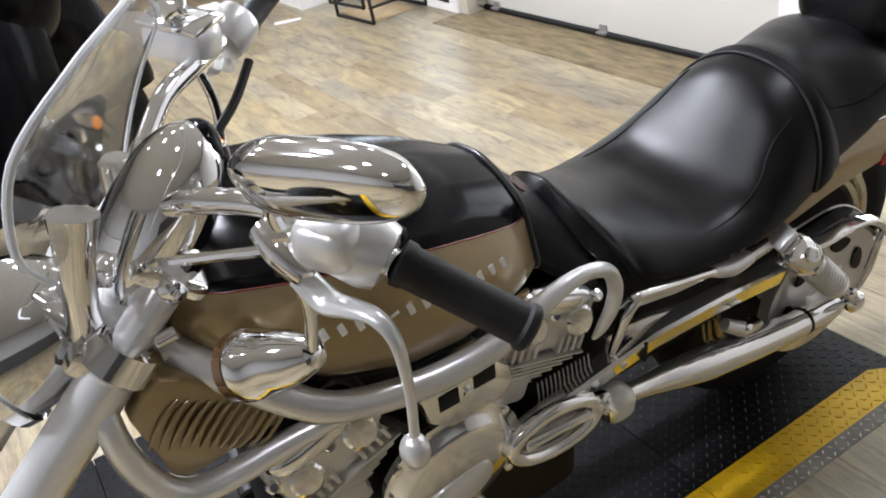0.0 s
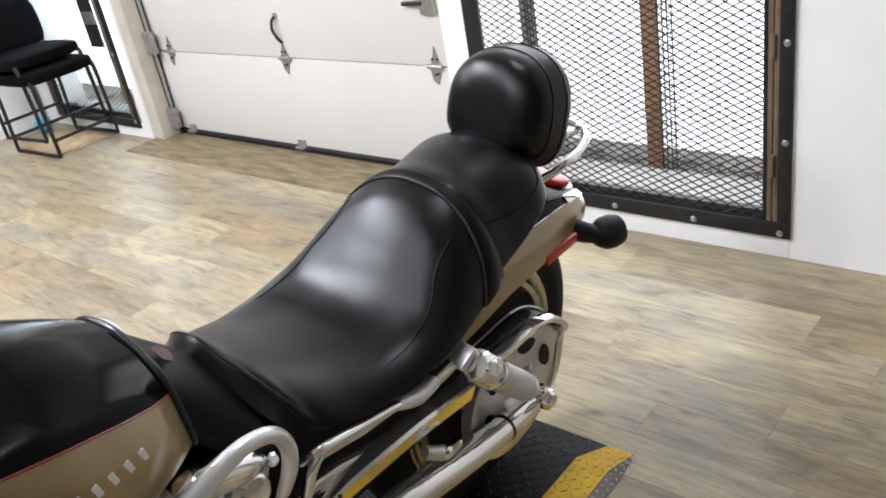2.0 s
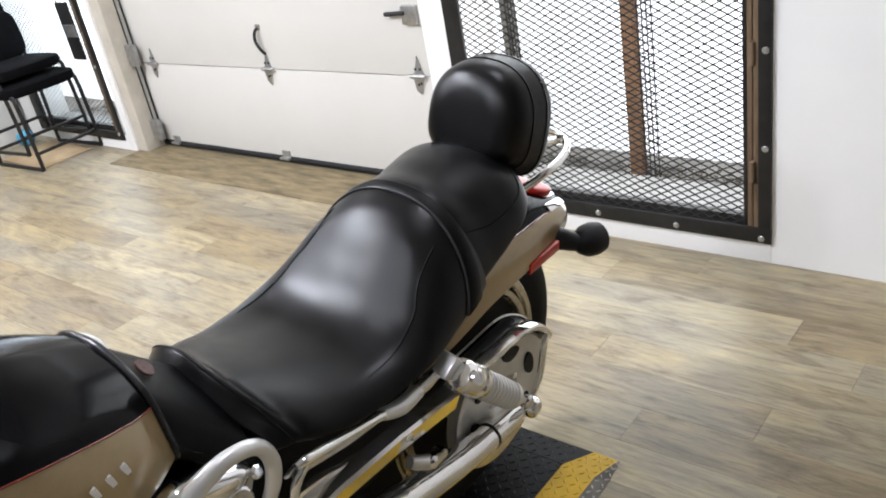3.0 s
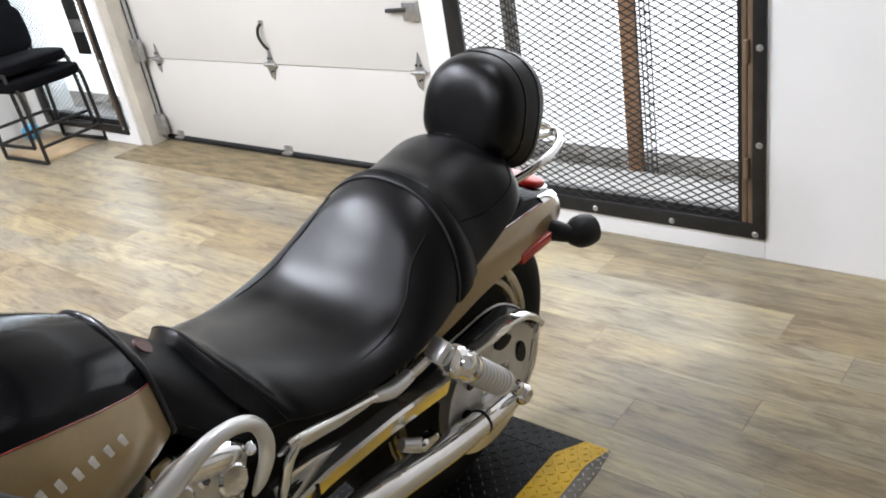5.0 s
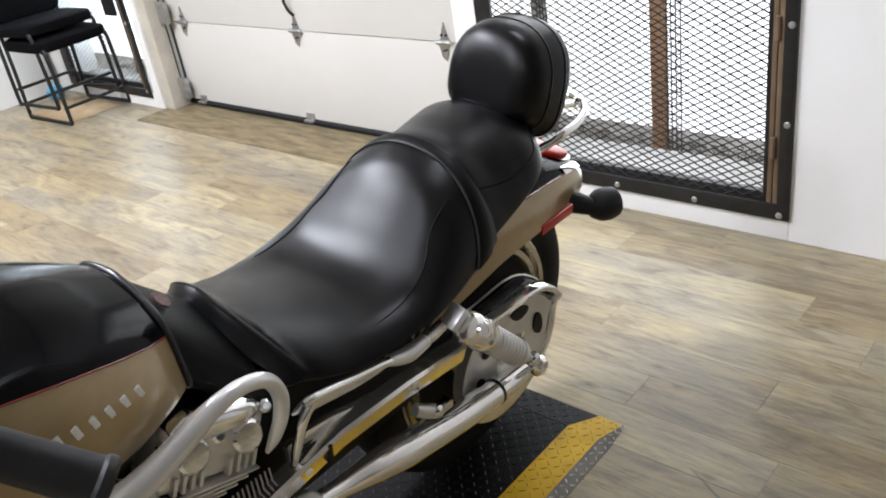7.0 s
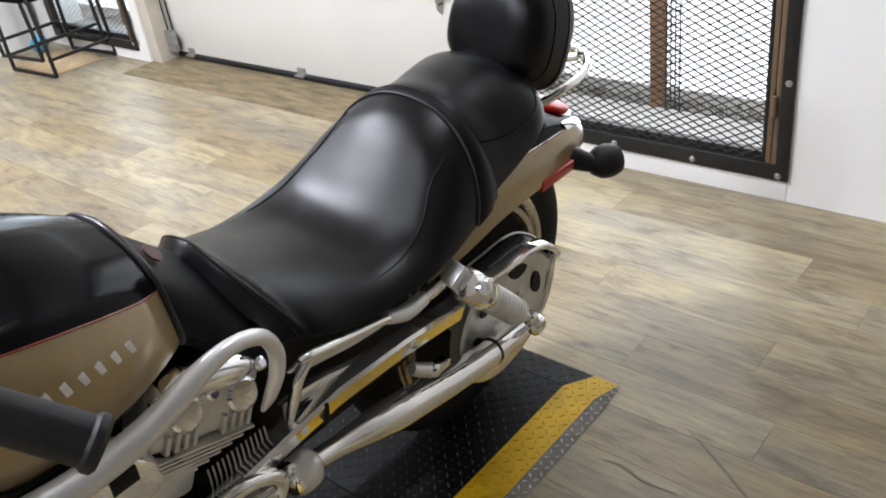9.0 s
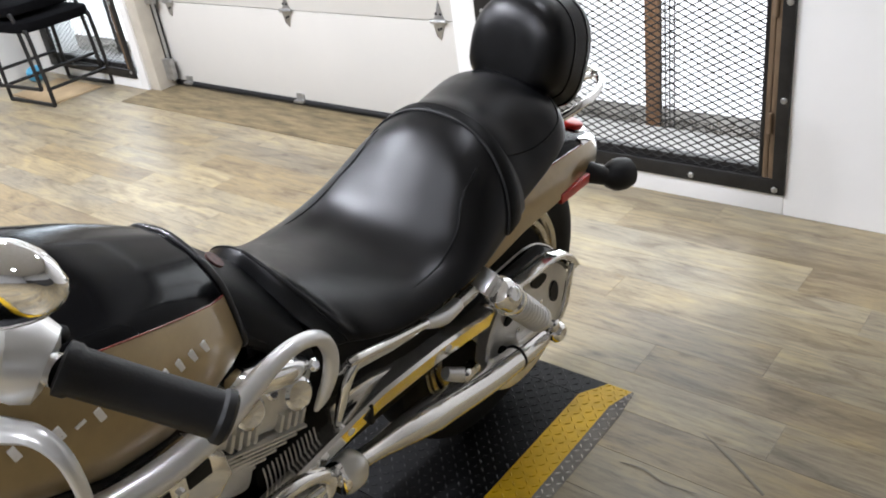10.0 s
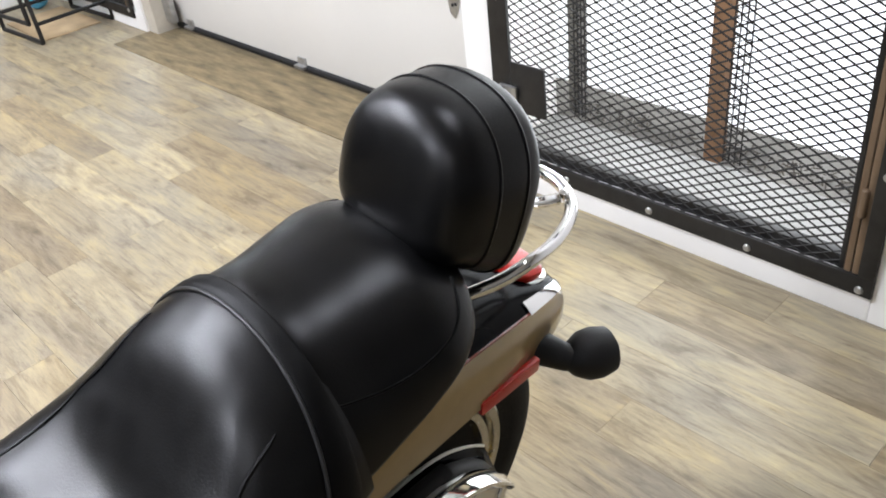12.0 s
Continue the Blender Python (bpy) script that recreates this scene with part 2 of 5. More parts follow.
def lathe(profile, centre, axis, seg=24, bm=None):
    """Turns (radius, height) pairs about an axis through a centre."""
    bm = bm or bmesh.new()
    q = Vector(axis).normalized().to_track_quat("Z", "Y")
    c = Vector(centre)
    rings = [[c + q @ Vector((max(r, 1e-4) * math.cos(a), max(r, 1e-4) * math.sin(a), h)) for a in (2 * math.pi * k / seg for k in range(seg))] for r, h in profile]
    skin(bm, rings)
    return bm


def rod(a, b, r, seg=12, bm=None, cap=0.0):
    """A straight round bar with eased ends."""
    a, b = Vector(a), Vector(b)
    h = (b - a).length
    c = min(cap or r * 0.25, h * 0.3)
    return lathe([(r - c, 0), (r, c), (r, h - c), (r - c, h)], a, b - a, seg, bm)


def block(a, b, bevel=0.004, bm=None, m=None, seg=2):
    """A box between two corners, with eased edges."""
    own = bmesh.new()
    bmesh.ops.create_cube(own, size=1)
    for v in own.verts:
        v.co = Vector([(a[i] + b[i]) / 2 + v.co[i] * (b[i] - a[i]) for i in range(3)])
    if bevel:
        bmesh.ops.bevel(own, geom=own.edges[:], offset=bevel, segments=seg, affect="EDGES", profile=0.6)
    if m is not None:
        own.transform(m)
    if bm is None:
        return own
    me = bpy.data.meshes.new("tmp")
    own.to_mesh(me)
    own.free()
    bm.from_mesh(me)
    bpy.data.meshes.remove(me)
    return bm


def egg(centre, radii, turn=(0, 0, 0), power=2.0, seg=24, rings=14, shape=None):
    """A rounded body; power above 2 makes it boxier; shape(x, y, z) may bend it."""
    bm = bmesh.new()
    m = Euler([radians(a) for a in turn]).to_matrix()
    e = 2.0 / power

    def sp(v):
        return math.copysign(abs(v) ** e, v)
    out = []
    for i in range(rings + 1):
        t = math.pi * (i + 0.02) / (rings + 0.04) - math.pi / 2
        row = []
        for k in range(seg):
            a = 2 * math.pi * k / seg
            p = Vector((sp(math.cos(t)) * sp(math.cos(a)), sp(math.cos(t)) * sp(math.sin(a)), sp(math.sin(t))))
            if shape:
                p = Vector(shape(*p))
            row.append(Vector(centre) + m @ Vector((p.x * radii[0], p.y * radii[1], p.z * radii[2])))
        out.append(row)
    skin(bm, out)
    return bm


def slab(outline, depth, to3d, bevel=0.0):
    """A plate: an outline in 2D, given a thickness; to3d(u, v, w) sets it in space."""
    bm = bmesh.new()
    lo = [bm.verts.new((u, v, 0)) for u, v in outline]
    f = bm.faces.new(lo)
    r = bmesh.ops.extrude_face_region(bm, geom=[f])
    for v in r["geom"]:
        if isinstance(v, bmesh.types.BMVert):
            v.co.z += depth
    if bevel:
        top = [e for e in bm.edges if all(abs(v.co.z - depth) < 1e-6 for v in e.verts)]
        bmesh.ops.bevel(bm, geom=top, offset=bevel, segments=2, affect="EDGES", profile=0.5)
    for v in bm.verts:
        v.co = Vector(to3d(*v.co))
    return bm


def solid(name, a, b, material, label="", category="", bevel=0.003, kind="structure"):
    ob = part(name, block(a, b, bevel), material)
    return tagged(ob, label, category, "", kind)


# ---- the room ----
WALL_Y, DOOR_Y = 2.505, 2.697
floor = tagged(part("floor", block((-9.5, -5.0, -0.12), (3.0, 3.2, -0.004), 0), surface("subfloor", (0.20, 0.16, 0.10), 0.9)), "tan wood-look vinyl plank floor of a showroom", "floor", "", "structure")
solid("ceiling", (-9.5, -5.0, 3.0), (3.0, 3.2, 3.12), surface("ceiling_paint", (0.62, 0.62, 0.62), 0.85), "plain white painted ceiling", "ceiling", 0)
# unseen walls closing the room, their tones set to shape the reflections
solid("wall_back", (-9.5, -5.15, 0), (3.0, -5.0, 3.0), surface("back_wall_paint", (0.50, 0.50, 0.50), 0.8), "unseen back wall toned grey for the reflections", "wall", 0)
solid("wall_east", (3.0, -5.15, 1.15), (3.15, 3.2, 3.0), surface("east_wall_paint", (0.42, 0.42, 0.41), 0.8), "unseen wall toned grey for the reflections, with a darker panel below", "wall", 0)
# unseen dark panel, added to darken what the bike reflects
solid("wall_east_panel", (2.98, -5.15, 0), (3.15, 3.2, 1.15), surface("dark_reflection_tone", (0.05, 0.048, 0.045), 0.7), "unseen dark wall panel added to shape the reflections", "wall", 0)
# the far end's dimness is put into this wall's dark colour
solid("wall_west", (-9.65, -5.15, 0), (-9.5, 3.2, 3.0), surface("dimmed_wall_tone", (0.16, 0.15, 0.14), 0.8), "wall behind the workshop clutter, its dimness put into the colour", "wall", 0)
# the outer wall, in pieces round its openings
wall_north = thing("wall_north", (0, 0, 0), "white painted masonry wall with meshed openings", "wall", kind="structure")
for a, b in (((-0.80, WALL_Y, 0), (3.0, 2.78, 3.0)), ((-1.94, WALL_Y, 0), (-0.80, 2.78, 0.115)), ((-1.94, WALL_Y, 2.02), (-0.80, 2.78, 3.0)),
             ((-2.06, WALL_Y, 0), (-1.94, 2.78, 3.0)), ((-4.40, WALL_Y + 0.05, 2.25), (-2.06, 2.78, 3.0)),
             ((-4.50, 2.563, 0), (-4.43, 2.78, 3.0)), ((-5.52, 2.563, 0), (-4.50, 2.78, 0.09)), ((-5.52, 2.563, 2.02), (-4.50, 2.78, 3.0)), ((-9.5, 2.563, 0), (-5.52, 2.78, 3.0))):
    part("wall_panel", block(a, b, 0.004), WHITE_WALL, wall_north)
# sill tops coloured darker than the wall to offset the near window lamp
for x0, x1, z in ((-1.94, -0.80, 0.115), (-5.52, -4.50, 0.09)):
    part("window_sill", block((x0 + 0.002, WALL_Y + 0.066, z - 0.002), (x1 - 0.002, 2.775, z + 0.006), 0.002), SILL_PAINT, wall_north, "grey sill of the opening, darkened against the window light")
# the jamb beside the door turns the corner
part("door_jamb", block((-4.43, 2.575, 0), (-4.335, 2.76, 2.25), 0.005), surface("jamb_paint", (0.52, 0.48, 0.40), 0.6), wall_north)

# ground outside the openings
solid("ledge", (-9.5, 2.78, -0.12), (3.0, 3.16, 0.035), CONCRETE, "dirty concrete ledge outside the meshed opening", "ledge", 0.006)
# glowing sheet stands in for the overcast daylight outside
back = tagged(part("backdrop", block((-9.5, 3.2, -0.2), (3.2, 3.24, 3.4), 0), BACKDROP), "glowing sheet standing in for overcast daylight behind the mesh", "backdrop", "", "structure")

# plywood runner before the door
tagged(part("plywood_strip", block((-4.43, 2.375, -0.003), (-2.06, 2.68, 0.004), 0.002), PLYWOOD), "worn brown plywood strip before the garage door", "floor strip", "", "structure")


# ---- sectional garage door ----
door = thing("garage_door", (0, 0, 0), "cream sectional garage door, shut, with steel hinges", "garage door", kind="")
for k in range(4):
    z0 = 0.035 + (0.452 if k else 0) + max(0, k - 1) * 0.53
    z1 = 0.484 if k == 0 else z0 + 0.527
    part("door_panel", block((-4.36, DOOR_Y, z0), (-2.06, DOOR_Y + 0.045, z1 - 0.001), 0.0025), WHITE_DOOR, door)
part("bottom_seal", tube([(-4.33, DOOR_Y + 0.004, 0.020), (-2.06, DOOR_Y + 0.004, 0.020)], 0.017, 10, 1), RUBBER, door, "black rubber bottom seal")


def leaf_hinge(x, z, parent):
    h = part("hinge", slab([(-0.030, -0.062), (0.0, -0.078), (0.026, -0.020), (0.045, 0.0), (0.026, 0.022), (0.004, 0.085), (-0.024, 0.02), (-0.045, 0.0)], 0.004, lambda u, v, w: (x + u * 0.75, DOOR_Y - 0.003 - w, z + v), 0.0015), GALV, parent, "galvanised steel hinge")
    part("hinge_pin", rod((x - 0.042, DOOR_Y - 0.012, z), (x + 0.042, DOOR_Y - 0.012, z), 0.009), GALV, h)
    for du, dv in ((-0.012, 0.03), (0.012, 0.03), (-0.006, -0.035), (0.008, -0.03)):
        part("bolt", lathe([(0.006, 0), (0.006, 0.003), (0.002, 0.005)], (x + du, DOOR_Y - 0.006, z + dv), (0, -1, 0), 8), BLACK_STEEL, h)
    return h


for x in (-3.228, -2.285, -4.19):
    leaf_hinge(x, 0.486, door)
    leaf_hinge(x, 1.013, door)
# lift handle over the middle hinge
lift = part("lift_handle", tube([(-3.222, DOOR_Y - 0.006, 0.56), (-3.228, DOOR_Y - 0.022, 0.585), (-3.245, DOOR_Y - 0.026, 0.625), (-3.240, DOOR_Y - 0.022, 0.665), (-3.232, DOOR_Y - 0.006, 0.682)], 0.0075, 8), BLACK_STEEL, door, "dark steel lift handle")
part("handle_foot", block((-3.245, DOOR_Y - 0.008, 0.675), (-3.219, DOOR_Y + 0.001, 0.699), 0.003), GALV, lift)
lock = part("slide_lock", block((-2.31, DOOR_Y - 0.02, 0.70), (-2.235, DOOR_Y + 0.001, 0.775), 0.004), GALV, door, "steel slide lock")
part("lock_bolt", rod((-2.40, DOOR_Y - 0.018, 0.742), (-2.29, DOOR_Y - 0.016, 0.746), 0.009), BLACK_STEEL, lock)
for x in (-3.264, -4.20):
    b = part("bottom_bracket", block((x - 0.033, DOOR_Y - 0.028, 0.022), (x + 0.033, DOOR_Y + 0.001, 0.034), 0.002), GALV, door)
    part("bracket_tab", block((x - 0.028, DOOR_Y - 0.008, 0.032), (x + 0.028, DOOR_Y + 0.0005, 0.066), 0.003), GALV, b)
# vertical track at the left
track = thing("door_track", (0, 0, 0), "galvanised vertical track beside the garage door", "door track")
part("rail", block((-4.352, DOOR_Y - 0.035, 0.03), (-4.322, DOOR_Y - 0.002, 2.2), 0.004), BLACK_STEEL, track)
part("rail_lip", block((-4.322, DOOR_Y - 0.035, 0.03), (-4.314, DOOR_Y - 0.018, 2.2), 0.002), GALV, track)
for z in (0.05, 0.48, 1.0):
    part("track_bracket", block((-4.335, DOOR_Y - 0.06, z), (-4.265, DOOR_Y - 0.03, z + 0.12), 0.004), GALV, track)
    part("roller", lathe([(0.01, 0), (0.026, 0.004), (0.026, 0.018), (0.01, 0.022)], (-4.30, DOOR_Y - 0.034, z + 0.06), (0, -1, 0), 14), GALV, track)


# ---- meshed openings ----
def mesh_screen(x0, x1, y, z0, z1, pitch=0.046, rise=0.0122):
    """Expanded metal: zigzag strands that touch at the diamonds' ends."""
    verts, faces = [], []
    rows = int((z1 - z0) / rise)
    cols = int((x1 - x0) / (pitch / 2))
    w, d = 0.0027, 0.0009
    for r in range(rows):
        zb = z0 + (r + 0.5) * rise
        start = len(verts)
        for c in range(cols + 1):
            x = x0 + c * (x1 - x0) / cols
            z = zb + (rise * 0.46 if (c + r) % 2 else -rise * 0.46)
            verts += [(x, y - d, z - w * 0.5), (x, y - d, z + w * 0.5), (x, y + d, z + w * 1.2), (x, y + d, z - w * 0.2)]
        for c in range(cols):
            a = start + 4 * c
            for k in range(4):
                faces.append((a + k, a + (k + 1) % 4, a + 4 + (k + 1) % 4, a + 4 + k))
    me = bpy.data.meshes.new("mesh_screen")
    me.from_pydata(verts, [], faces)
    me.materials.append(BLACK_STEEL)
    return me


def meshed_opening(name, x0, x1, y, z0, z1, bar, label, bolts):
    w = thing(name, (0, 0, 0), label, "window", kind="structure")
    part("frame_bar", block((x0, y - 0.012, z0), (x1, y - 0.0005, z0 + bar), 0.0015), BLACK_STEEL, w)
    part("frame_bar", block((x0, y - 0.013, z0 + bar), (x0 + 0.07, y - 0.0005, z1), 0.0015), BLACK_STEEL, w)
    part("frame_bar", block((x1 - 0.038, y - 0.013, z0 + bar), (x1, y - 0.0005, z1), 0.0015), BLACK_STEEL, w)
    part("frame_bar", block((x0, y - 0.013, z1), (x1, y - 0.0005, z1 + 0.07), 0.0015), BLACK_STEEL, w)
    for k in range(2):
        part("hinge_bar", block((x1 - 0.056 - 0.018 * k, y - 0.004, z0 + bar - 0.004), (x1 - 0.040 - 0.018 * k, y + 0.018, z1), 0.004), RUST, w, "rusty brown steel hinge bar")
    for k in range(5):
        z = z0 + bar + 0.15 + 0.36 * k
        part("hinge_knuckle", rod((x1 - 0.057, y - 0.006, z), (x1 - 0.057, y - 0.006, z + 0.07), 0.009, 10), RUST, w)
    part("inner_angle", block((x1 - 0.088, y + 0.002, z0 + bar - 0.01), (x1 - 0.076, y + 0.03, z1), 0.002), BLACK_STEEL, w)
    # dark strip stands in for the ledge's shadow seen through the mesh
    part("sill_shadow", block((x0 + 0.06, y + 0.012, z0 + bar - 0.02), (x1 - 0.088, y + 0.045, z0 + bar + 0.026), 0.003), BLACK_STEEL, w, "dark strip standing in for the ledge's shadow behind the mesh")
    s = new("mesh_screen", mesh_screen(x0 + 0.06, x1 - 0.084, y + 0.008, z0 + bar - 0.02, z1))
    s.parent = w
    s["label"] = "black expanded metal mesh"
    for bx, bz in bolts:
        part("bolt", lathe([(0.0105, 0), (0.0105, 0.002), (0.008, 0.005), (0.003, 0.006)], (bx, y - 0.012, bz), (0, -1, 0), 12), GALV, w)
    return w


meshed_opening("window_1", -1.940, -0.797, WALL_Y, 0.073, 2.02, 0.050, "opening closed by black expanded metal mesh in a bolted steel frame",
               [(-0.826, 0.089), (-1.103, 0.092), (-1.390, 0.094), (-1.672, 0.096), (-0.814, 0.387), (-0.814, 0.680), (-0.814, 0.97), (-1.905, 0.30), (-1.905, 0.60), (-1.905, 0.9)])
meshed_opening("window_2", -5.500, -4.515, 2.563, 0.062, 2.02, 0.050, "narrow opening closed by metal mesh in a black frame",
               [(-4.55, 0.10), (-4.55, 0.5), (-5.2, 0.10)])
# hasp and lock plate on the first opening
hasp = thing("lock_plate", (-1.80, WALL_Y - 0.014, 0.345), "black steel lock plate with a worn hasp", "lock")
part("plate", block((-0.062, -0.004, -0.075), (0.062, 0.004, 0.075), 0.002), BLACK_STEEL, hasp)
part("hasp_bar", block((-0.10, -0.016, -0.035), (-0.035, -0.005, 0.005), 0.003), GALV, hasp, "scratched steel hasp")
part("staple", tube([(-0.085, -0.012, -0.05), (-0.085, -0.035, -0.045), (-0.085, -0.035, -0.005), (-0.085, -0.012, 0.0)], 0.006, 8), GALV, hasp)
lock2 = thing("lock_plate", (-4.66, 2.563 - 0.014, 0.70), "black steel lock plate with a worn hasp", "lock")
part("plate", block((-0.08, -0.004, -0.16), (0.05, 0.004, 0.16), 0.002), BLACK_STEEL, lock2)
part("hasp_bar", block((-0.055, -0.016, -0.03), (0.06, -0.005, 0.04), 0.003), GALV, lock2, "scratched steel hasp")
# posts and an outer fence panel behind the mesh
for px_, w in ((-1.449, 0.044),):
    p = part("wooden_post", block((px_ - w / 2 - 0.006, 2.905, 0.03), (px_ + w / 2, 2.95, 2.6), 0.004), BROWN_WOOD)
    tagged(p, "weathered brown wooden post outside the mesh", "post", "posts outside")
for px_, half in ((-1.398, 0.028), (-1.968, 0.022), (-0.70, 0.016), (-5.3, 0.016), (-4.75, 0.02)):
    f = thing("fence_post", (px_, 2.935, 0.035), "narrow dark steel lattice post outside", "post", "fence posts")
    for k in range(4):
        du = -half + 2 * half * k / 3
        part("upright", rod((du, 0, 0), (du, 0, 2.5), 0.0028, 6), BLACK_STEEL, f)
    for k in range(70):
        z = 0.015 + k * 0.024
        part("rung", rod((-half, 0.003, z), (half, 0.003, z + (0.020 if k % 2 else -0.012)), 0.0017, 5), BLACK_STEEL, f)
p = part("pale_post", block((-2.035, 2.955, 0.03), (-1.985, 3.0, 2.6), 0.006), CONCRETE)
tagged(p, "pale weathered post outside the mesh", "post", "posts outside")
p = part("pale_post", block((-5.06, 2.985, 0.03), (-4.98, 3.03, 2.6), 0.006), CONCRETE)
tagged(p, "pale weathered post outside the mesh", "post", "posts outside")
rng = random.Random(4)
bm = bmesh.new()
for k in range(420):
    x = rng.choice((-5.6 + rng.random() * 1.2, -2.0 + rng.random() * 1.3, -2.0 + rng.random() * 1.3))
    y = 2.99 + rng.gauss(0, 0.035)
    block((-0.006, -0.002, -0.001), (0.006 + rng.random() * 0.02, 0.002, 0.002), 0, bm, pose(x, min(3.14, max(2.82, y)), 0.04 + rng.random() * 0.012, rng.random() * 50, rng.random() * 40, rng.random() * 360))
tagged(part("leaf_litter", bm, DEBRIS), "dry leaf litter and grit on the ledge", "litter", "", "stuff")


# ---- stacking chairs by the wall ----
def sled_chair():
    c = thing("sled_chair", (0, 0, 0), "black padded chair on a bent black steel sled frame", "chair", "chairs by the wall")
    for y in (-0.20, 0.20):
        part("side_frame", tube([(0.19, y, 0.43), (0.215, y, 0.40), (0.235, y, 0.05), (0.22, y, 0.012), (0.19, y, 0.012), (-0.16, y, 0.012), (-0.21, y, 0.012), (-0.225, y, 0.05), (-0.215, y, 0.43), (-0.26, y, 0.80)], 0.0115, 8, 5), BLACK_STEEL, c)
    for x, z in ((0.21, 0.10), (-0.21, 0.10)):
        part("stretcher", rod((x, -0.20, z), (x, 0.20, z), 0.010, 8), BLACK_STEEL, c)
    part("seat", egg((0.0, 0, 0.455), (0.235, 0.235, 0.038), (0, 0, 0), 5.0, 28, 10), FABRIC, c, "black woven fabric seat")
    part("backrest", egg((-0.245, 0, 0.70), (0.032, 0.225, 0.14), (0, -7, 0), 5.0, 28, 10), FABRIC, c, "black woven fabric backrest")
    return c


chair = sled_chair()
chair.matrix_world = pose(-5.03, 2.345, 0.0, 0, 0, 4)
copy_thing(chair, pose(-5.09, 2.335, 0.085, 0, -1.5, 3))
# piece of cardboard under the chairs
tagged(part("cardboard_sheet", block((-5.35, 2.18, 0.0), (-4.84, 2.50, 0.006), 0.002), CARD), "flat brown cardboard under the chairs", "cardboard", "", "")
rag = part("blue_rag", egg((-5.47, 2.42, 0.05), (0.05, 0.05, 0.048), (10, 0, 20), 2.6), BLUE)
tagged(rag, "crumpled blue rag on the floor by the wall", "rag")


# ---- white shelf unit and workshop clutter ----
shelf = thing("shelf_unit", (-6.12, 2.22, 0), "white open shelf unit against the wall", "shelf unit")
part("side_panel", block((0.42, -0.17, 0), (0.44, 0.32, 1.9), 0.003), WHITE_WALL, shelf)
part("side_panel", block((-0.44, -0.17, 0), (-0.42, 0.32, 1.9), 0.003), WHITE_WALL, shelf)
for z in (0.06, 0.42, 0.80, 1.2):
    part("shelf_board", block((-0.42, -0.17, z), (0.42, 0.31, z + 0.022), 0.003), WHITE_WALL, shelf)
part("plinth", block((-0.42, -0.16, 0), (0.42, -0.14, 0.06), 0.002), WHITE_WALL, shelf)
case = thing("tool_case", (-5.88, 2.20, 0.082), "black plastic tool case on a white shelf", "case")
part("body", block((-0.14, -0.09, 0), (0.14, 0.09, 0.25), 0.02), RUBBER, case)
part("handle", tube([(-0.05, -0.02, 0.245), (-0.05, -0.02, 0.29), (0.05, -0.02, 0.29), (0.05, -0.02, 0.245)], 0.009, 8), RUBBER, case)
for k, (dx, h) in enumerate(((-0.30, 0.20), (-0.20, 0.26), (-0.10, 0.17))):
    t = part("white_carton", block((-6.12 + dx - 0.045, 2.12, 0.442), (-6.12 + dx + 0.045, 2.36, 0.442 + h), 0.003), WHITE_DOOR)
    tagged(t, "small white cardboard carton on a shelf", "carton", "cartons")
foot = part("floor_bracket", block((-0.09, -0.012, 0), (0.09, 0.012, 0.016), 0.004), WHITE_WALL)
foot.matrix_world = pose(-5.50, 1.87, 0.001, 0, 0, 62)
tagged(foot, "white painted metal foot on the floor", "bracket")


def cart(x, y, mat_body, label):
    c = thing("hand_cart", (x, y, 0), label, "cart", "workshop carts")
    part("tray", block((-0.22, -0.18, 0.16), (0.22, 0.18, 0.62), 0.02), mat_body, c)
    for dx in (-0.16, 0.16):
        for dy in (-0.14, 0.14):
            w = part("wheel", lathe([(0.012, -0.016), (0.05, -0.014), (0.055, 0), (0.05, 0.014), (0.012, 0.016)], (dx, dy, 0.055), (0, 1, 0), 16), RUBBER, c)
            part("caster_fork", block((dx - 0.012, dy - 0.024, 0.055), (dx + 0.012, dy + 0.024, 0.165), 0.004), GALV, w)
    return c


cart(-7.95, 1.82, YELLOW_TIN, "yellow enamelled workshop cart on casters")
cart(-8.55, 1.55, ORANGE, "orange enamelled workshop cart on casters")
cart(-7.30, 2.32, RUBBER, "black workshop cart on casters")


# ---- the motorcycle: x to its left, y to its rear, z up; it leans on its side stand ----
bike = thing("motorcycle", (-1.074, 0, 0.015), "champagne and black cruiser motorcycle leaning on its side stand", "motorcycle", turn=(0, 9, 0))
STEER = (0.0, 0.05)


def other_bar(p):
    """The mirror image of a point of the handlebar, which is turned a little to the right."""
    a = radians(-9.6)
    n = Vector((math.cos(a), math.sin(a), 0))
    v = Vector(p) - Vector((STEER[0], STEER[1], 0))
    v -= 2 * v.dot(n) * n
    v += Vector((float(np.interp(abs(p[0]), [0, 0.2, 0.35], [0, 0.018, 0.024])), 0, float(np.interp(abs(p[0]), [0, 0.10, 0.23, 0.352, 0.432], [0, -0.010, -0.025, -0.020, 0.083]))))
    return v + Vector((STEER[0], STEER[1], 0))


def profile(table, y):
    ys = [row[0] for row in table]
    return [float(np.interp(y, ys, [row[k] for row in table])) for k in range(1, len(table[0]))]


